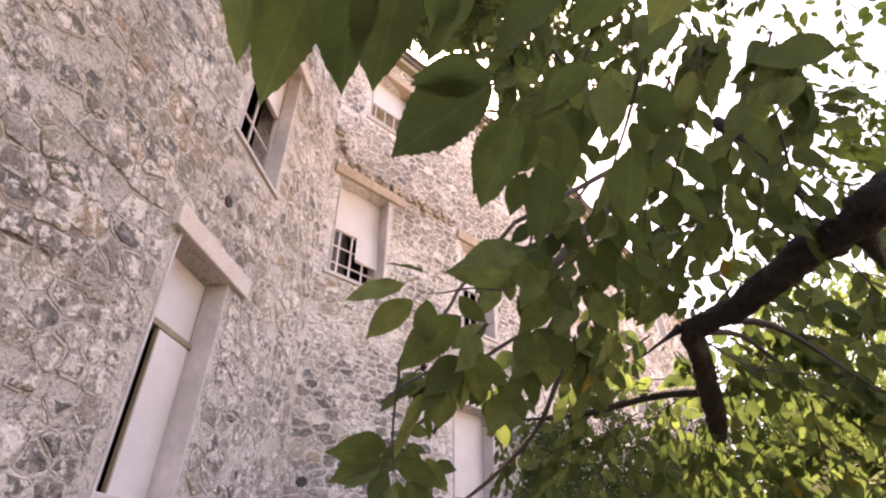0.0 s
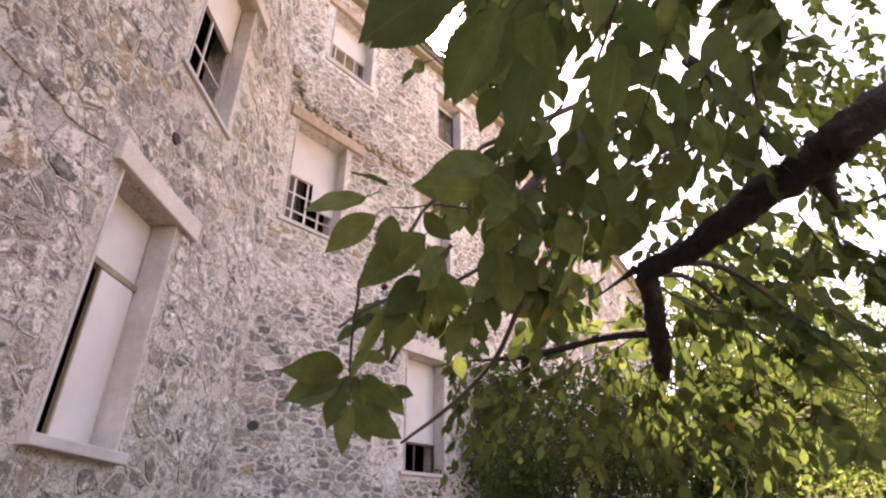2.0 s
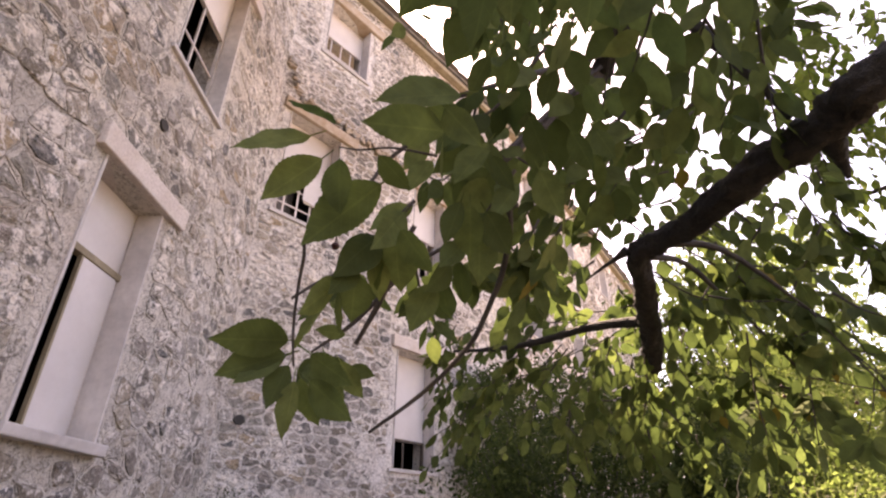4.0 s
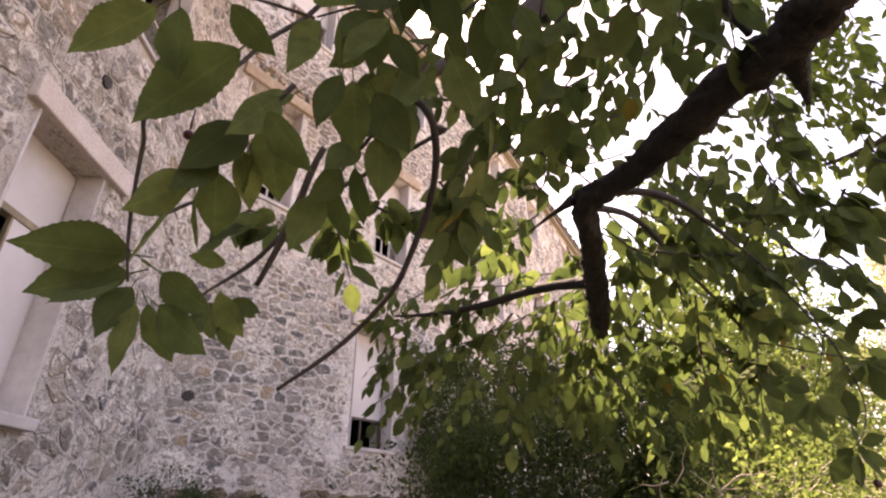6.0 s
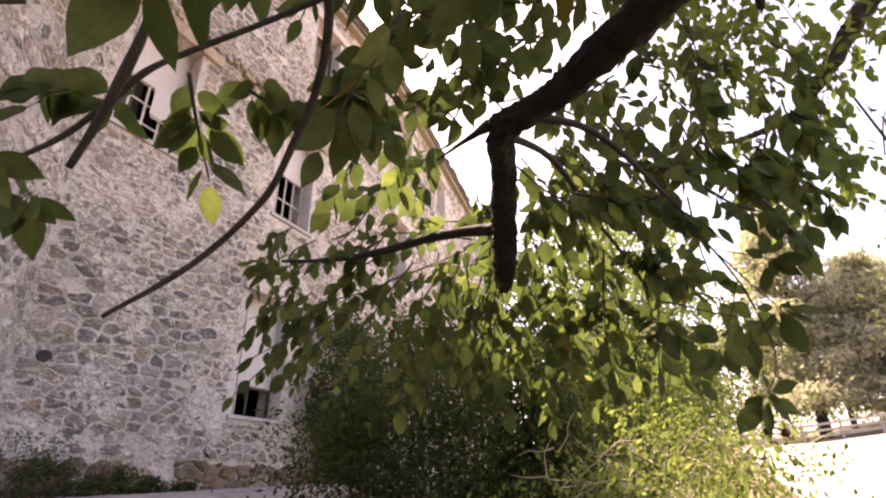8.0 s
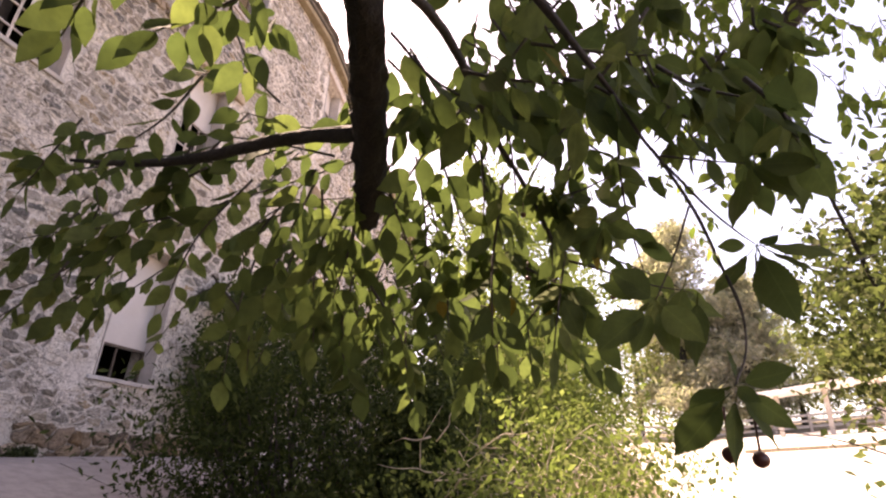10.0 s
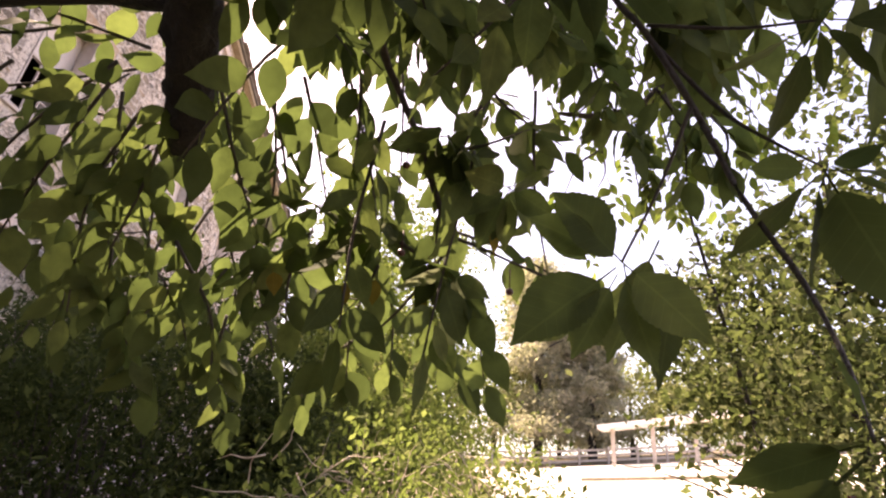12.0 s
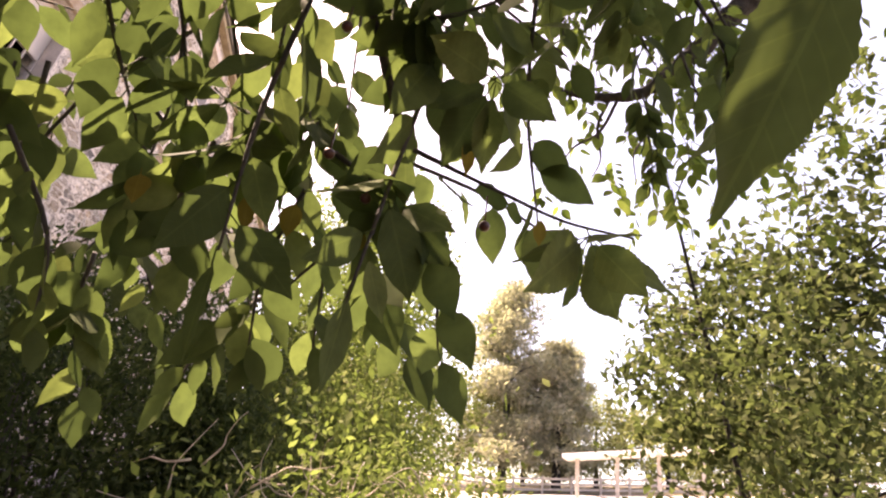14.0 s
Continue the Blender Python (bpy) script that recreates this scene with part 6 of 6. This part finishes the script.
def fence():
    rng = random.Random(9)
    y0, y1, n = 1.0, -33.0, 17
    px = [40.4 - 0.06 * i for i in range(n + 1)]
    for i in range(n):
        ya, yb = y0 + (y1 - y0) * i / n, y0 + (y1 - y0) * (i + 1) / n
        za, zb = gz(px[i], ya), gz(px[i + 1], yb)
        e = thing("rail_fence", pose(px[i], ya, za), "sun-bleached wooden rail fence at the yard's end", "fence", "fence bays")
        part("post", box(-0.07, 0.07, -0.07, 0.07, -0.2, 1.15, 0.01), FENCEWOOD, e)
        for z in (0.28, 0.62, 0.96):
            bm = bmesh.new()
            add_box(bm, -0.03, 0.03, yb - ya + 0.08, -0.08, z - 0.07, z + 0.07)
            for v in bm.verts:
                v.co.z += (zb - za) * (v.co.y / (yb - ya))
            part("rail", bm, FENCEWOOD, e)


fence()


def pergola():
    """Long open shelter: pale roof on posts."""
    a, b = Vector((36.0, -9.7, 0)), Vector((32.4, -16.7, 0))
    d = (b - a).normalized()
    ang = math.degrees(math.atan2(d.y, d.x))
    L = (b - a).length
    za, zb = 5.70, 6.70
    e = thing("shelter", pose(a.x, a.y, gz(a.x, a.y), 0, 0, ang), "open timber shelter with a pale flat roof on posts", "shelter")
    bm = box(-0.3, L + 0.3, -0.9, 0.9, za - gz(a.x, a.y), za - gz(a.x, a.y) + 0.22)
    for v in bm.verts:
        v.co.z += (zb - za) * v.co.x / L
    part("roof", bm, WHITEROOF, e, "pale roof sheet")
    for i in range(4):
        s = L * (0.06 + 0.9 * i / 3)
        p = a + d * s
        zg = gz(p.x, p.y) - gz(a.x, a.y)
        zt = za - gz(a.x, a.y) + (zb - za) * s / L
        part("post", box(s - 0.11, s + 0.11, -0.11, 0.11, zg - 0.1, zt - 0.003, 0.01), FENCEWOOD, e)


pergola()


def kerb():
    e = thing("kerb", pose(0, 0, 0), "low timber kerb across the yard", "kerb", kind="structure")
    a, b = Vector((27.0, -6.0, 0)), Vector((24.5, -12.4, 0))
    for i in range(7):
        p, q = a.lerp(b, i / 7), a.lerp(b, (i + 0.985) / 7)
        d = q - p
        bm = box(0, d.length, -0.1, 0.1, 0.0, 0.14, 0.015)
        for v in bm.verts:
            v.co.z += (gz(q.x, q.y) - gz(p.x, p.y)) * v.co.x / d.length
        ob = part("beam", bm, OLDWOOD, e)
        ob.matrix_world = pose(p.x, p.y, gz(p.x, p.y) + 0.05, 0, 0, math.degrees(math.atan2(d.y, d.x)))


kerb()


# ---- rubble stones of the walls ----
def clip(poly, nx, nz, d):
    """Keeps the part of a polygon where nx * x + nz * z <= d."""
    out = []
    for i in range(len(poly)):
        a, b = poly[i], poly[(i + 1) % len(poly)]
        da, db = nx * a[0] + nz * a[1] - d, nx * b[0] + nz * b[1] - d
        if da <= 0:
            out.append(a)
        if da * db < 0:
            t = da / (da - db)
            out.append((a[0] + (b[0] - a[0]) * t, a[1] + (b[1] - a[1]) * t))
    return out


def rubble(x0, x1, z0, z1, opens, cw, ch, seed, jit=0.36, flat=1.3):
    """Uneven stones in rough courses: cells round jittered points with small fillers between, cut back from openings."""
    rng = random.Random(seed)
    pts = []
    for j in range(-1, int((z1 - z0) / ch) + 2):
        off = rng.uniform(0, 1)
        for i in range(-2, int((x1 - x0) / cw) + 3):
            if rng.random() < 0.12:
                continue
            pts.append((x0 + (i + off + rng.uniform(-jit, jit)) * cw, z0 + (j + 0.5 + rng.uniform(-jit, jit) * 0.7) * ch))
            if rng.random() < 0.20:
                pts.append((pts[-1][0] + rng.uniform(-0.5, 0.5) * cw, pts[-1][1] + rng.choice((-0.5, 0.5)) * ch))
    P = np.array(pts)
    Q = P * np.array([1.0, flat])         # flattened metric keeps the joints near level
    cells = []
    for k, (px, pz) in enumerate(pts):
        if not (x0 <= px <= x1 and z0 <= pz <= z1):
            continue
        if any(o[0] - 0.115 < px < o[1] + 0.085 and o[2] - 0.11 < pz < o[3] + 0.21 for o in opens):
            continue
        poly = [(px - cw * 1.2, pz - ch * 1.2), (px + cw * 1.2, pz - ch * 1.2), (px + cw * 1.2, pz + ch * 1.2), (px - cw * 1.2, pz + ch * 1.2)]
        d2 = ((Q - Q[k]) ** 2).sum(1)
        for q in np.argpartition(d2, 18)[:18]:
            if q == k:
                continue
            dx, dz = Q[q] - Q[k]
            n = math.hypot(dx, dz)
            nx, nz = dx / n, dz / n * flat
            poly = clip(poly, nx, nz, nx * px + nz * pz + n / 2)
        poly = clip(clip(clip(clip(poly, -1, 0, -x0), 1, 0, x1), 0, -1, -z0), 0, 1, z1)
        for o in opens:
            ox0, ox1, oz0, oz1 = o[0] - 0.115, o[1] + 0.085, o[2] - 0.11, o[3] + 0.21
            if len(poly) > 2 and min(p[0] for p in poly) < ox1 and max(p[0] for p in poly) > ox0 and min(p[1] for p in poly) < oz1 and max(p[1] for p in poly) > oz0:
                g = max([(ox0 - px, 1, 0, ox0), (px - ox1, -1, 0, -ox1), (oz0 - pz, 0, 1, oz0), (pz - oz1, 0, -1, -oz1)])
                poly = clip(poly, *g[1:])
        if len(poly) > 2:
            cells.append((px, pz, poly))
    return cells


def stone_geo(poly, rng, gap, lift):
    """Rough-edged, nearly flat stone on the wall face; local y is minus outwards. Returns the middle, vertices, faces and rim."""
    n = len(poly)
    cx, cz = sum(p[0] for p in poly) / n, sum(p[1] for p in poly) / n
    ring = []
    for i in range(n):
        a, b = poly[i], poly[(i + 1) % n]
        L = math.hypot(b[0] - a[0], b[1] - a[1])
        if L < 0.02:
            ring.append(((a[0] + b[0]) / 2, (a[1] + b[1]) / 2))
            continue
        for t in ((0.13, 0.5, 0.87) if L > 0.08 else (0.18, 0.82)):
            w = rng.uniform(-0.05, 0.05) * L
            ring.append((a[0] + (b[0] - a[0]) * t - (b[1] - a[1]) / L * w, a[1] + (b[1] - a[1]) * t + (b[0] - a[0]) / L * w))
    out, rim = [], []
    g0 = gap * rng.uniform(0.75, 1.5)
    for p in ring:
        dx, dz = p[0] - cx, p[1] - cz
        r = math.hypot(dx, dz)
        g = g0 * rng.uniform(0.75, 1.3)
        if r < g * 1.5:
            return None
        out.append((dx * (r - g) / r, dz * (r - g) / r))
        rim.append((dx * (r - 0.0006) / r, dz * (r - 0.0006) / r))
    m = len(out)
    h = lift * rng.uniform(0.3, 1.2)
    tx, tz = rng.uniform(-0.05, 0.05), rng.uniform(-0.05, 0.05)
    verts = [(x, 0.004, z) for x, z in out]
    verts += [(x * 0.955, -h * rng.uniform(0.4, 0.95) + x * tx + z * tz, z * 0.955) for x, z in out]
    verts += [(x * 0.66, -h + x * tx + z * tz + rng.uniform(-0.006, 0.006), z * 0.66) for x, z in out]
    verts.append((0, -h * rng.uniform(0.85, 1.15), 0))
    faces = []
    for i in range(m):
        j = (i + 1) % m
        faces += [(i, j, m + j, m + i), (m + i, m + j, 2 * m + j, 2 * m + i), (2 * m + i, 2 * m + j, 3 * m)]
    return (cx, cz), verts, faces, out, rim


def lay_stones(wall_ob, x0, x1, z0, z1, opens, cw, ch, seed, keep, focus, gap=0.016, lift=0.022, drop=0.0, point=0.010, dry=9.0, rest=STONE_REST, lime=MORTAR, flat=1.3):
    """Stones, the raised lime pointing round each, and dark crevices where the pointing has fallen out."""
    rng = random.Random(seed + 1)
    cells = rubble(x0, x1, z0, z1, opens, cw, ch, seed, 0.36 if flat < 1.5 else 0.30, flat)
    cells.sort(key=lambda c: (c[0] - focus[0]) ** 2 + (c[1] - focus[1]) ** 2)
    rv, rf, pv, pf, kv, kf, made = [], [], [], [], [], [], 0
    for px, pz, poly in cells:
        if rng.random() < drop:
            continue
        g = stone_geo(poly, rng, gap, lift)
        if g is None:
            continue
        (cx, cz), verts, faces, out, rim = g
        q = Vector((px * 0.9 + seed, pz * 0.9, 0.0))
        bare = noise.noise(q) + 0.6 * noise.noise(q * 3.3) - 0.16 * (px + 1.3) > dry
        if bare:
            sx, sz = rng.uniform(-0.013, 0.013), rng.uniform(-0.012, 0.012)
            verts = [(x * 1.14 + sx * 0.7, y * 1.1, z * 1.14 + sz * 0.7) for x, y, z in verts]
            o = len(kv)
            kv.extend((x * 0.97 + cx, -0.004, z * 0.97 + cz) for x, z in rim)
            kf.append(tuple(range(o, o + len(rim))))
        elif point:
            o, m = len(pv), len(rim)
            h = point * rng.uniform(0.6, 1.3)
            out = [(x * rng.uniform(0.86, 1.03), z * rng.uniform(0.86, 1.03)) for x, z in out]
            pv.extend((x + cx, 0.002, z + cz) for x, z in rim)
            pv.extend((x * 0.995 + cx, -point * (0.75 + 0.9 * noise.noise(Vector((x + cx, z + cz, seed)) * 7)), z * 0.995 + cz) for x, z in rim)
            pv.extend((x * 1.03 + cx, -h - rng.uniform(-0.002, 0.003), z * 1.03 + cz) for x, z in out)
            pv.extend((x * 0.93 + cx, 0.002, z * 0.93 + cz) for x, z in out)
            for i in range(m):
                j = (i + 1) % m
                for a in (0, m, 2 * m):
                    pf.append((o + a + i, o + a + j, o + a + m + j, o + a + m + i))
        if made < keep:
            me = bpy.data.meshes.new("stone")
            me.from_pydata(verts, [], faces)
            me.materials.append(STONE)
            ob = new("stone", me)
            ob.parent = wall_ob
            ob.location = (cx, 0, cz)
            made += 1
        else:
            o = len(rv)
            rv.extend((v[0] + cx, v[1], v[2] + cz) for v in verts)
            rf.extend(tuple(i + o for i in f) for f in faces)
    pydata("stonework", rv, rf, rest, wall_ob)["kind"] = "stuff"
    if pf:
        pydata("pointing", pv, pf, lime, wall_ob)["kind"] = "stuff"
    if kf:
        pydata("crevice", kv, kf, CREVICE, wall_ob)["kind"] = "stuff"


lay_stones(WALL_A, -6.2, -0.02, 0.6, 10.5, OPEN_A, 0.215, 0.165, 201, 300, (-2.2, 3.2), 0.018, 0.022, 0.16, 0.012, 0.66, lime=OLD_MORTAR)
lay_stones(WALL_B, 0.02, 6.28, 0.9, 1.58, [], 0.25, 0.16, 204, 0, (1.8, 1.4), 0.017, 0.030, 0.02, 0.0, -9.0, BASE_STONE)
lay_stones(WALL_B, 0.02, 6.28, 1.585, 10.5, OPEN_B, 0.215, 0.122, 202, 300, (1.8, 2.8), 0.0135, 0.016, 0.03, 0.011, flat=1.75)
lay_stones(WALL_C, 0.02, 14.4, 1.5, 10.5, OPEN_C, 0.24, 0.17, 203, 0, (2, 3), 0.017, 0.020, 0.04, 0.0)


# broken ledge of brown blocks over the middle window, and holes left by scaffold poles, their shade painted as dark
# discs
def ledge():
    e = thing("broken_ledge", FRAME_B @ pose(0, 0, 7.32), "crumbling sandy brown ledge running down over a window", "ledge", kind="structure")
    rng = random.Random(31)
    x = -0.02
    while x < 2.7:
        w = rng.uniform(0.03, 0.11)
        for row in range(2):
            if rng.random() < 0.85:
                d = rng.uniform(0.02, 0.10)
                h = rng.uniform(0.02, 0.055)
                z = 1.8 * max(0.0, 0.30 - x) - 0.02 * x + (row - 0.5) * 0.06 + rng.uniform(-0.02, 0.02)
                part("block", box(x, x + w * rng.uniform(0.8, 1.3), -d, 0.02, z - h, z + h, 0.01, 0.018, rng), SANDY if rng.random() < 0.6 else STONE, e)
        x += w


ledge()
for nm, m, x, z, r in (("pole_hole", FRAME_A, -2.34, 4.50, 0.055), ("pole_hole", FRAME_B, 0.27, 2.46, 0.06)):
    e = thing(nm, m @ pose(x, 0, z), "small pole hole painted as a dark disc on the stonework", "hole", "pole holes")
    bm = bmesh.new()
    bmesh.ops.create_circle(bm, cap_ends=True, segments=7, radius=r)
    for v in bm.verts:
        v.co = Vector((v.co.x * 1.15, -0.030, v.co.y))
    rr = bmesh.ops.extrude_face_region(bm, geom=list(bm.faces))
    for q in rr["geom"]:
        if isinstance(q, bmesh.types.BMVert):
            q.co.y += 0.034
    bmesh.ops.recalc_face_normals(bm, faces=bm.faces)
    part("dark_disc", bm, DARK, e)
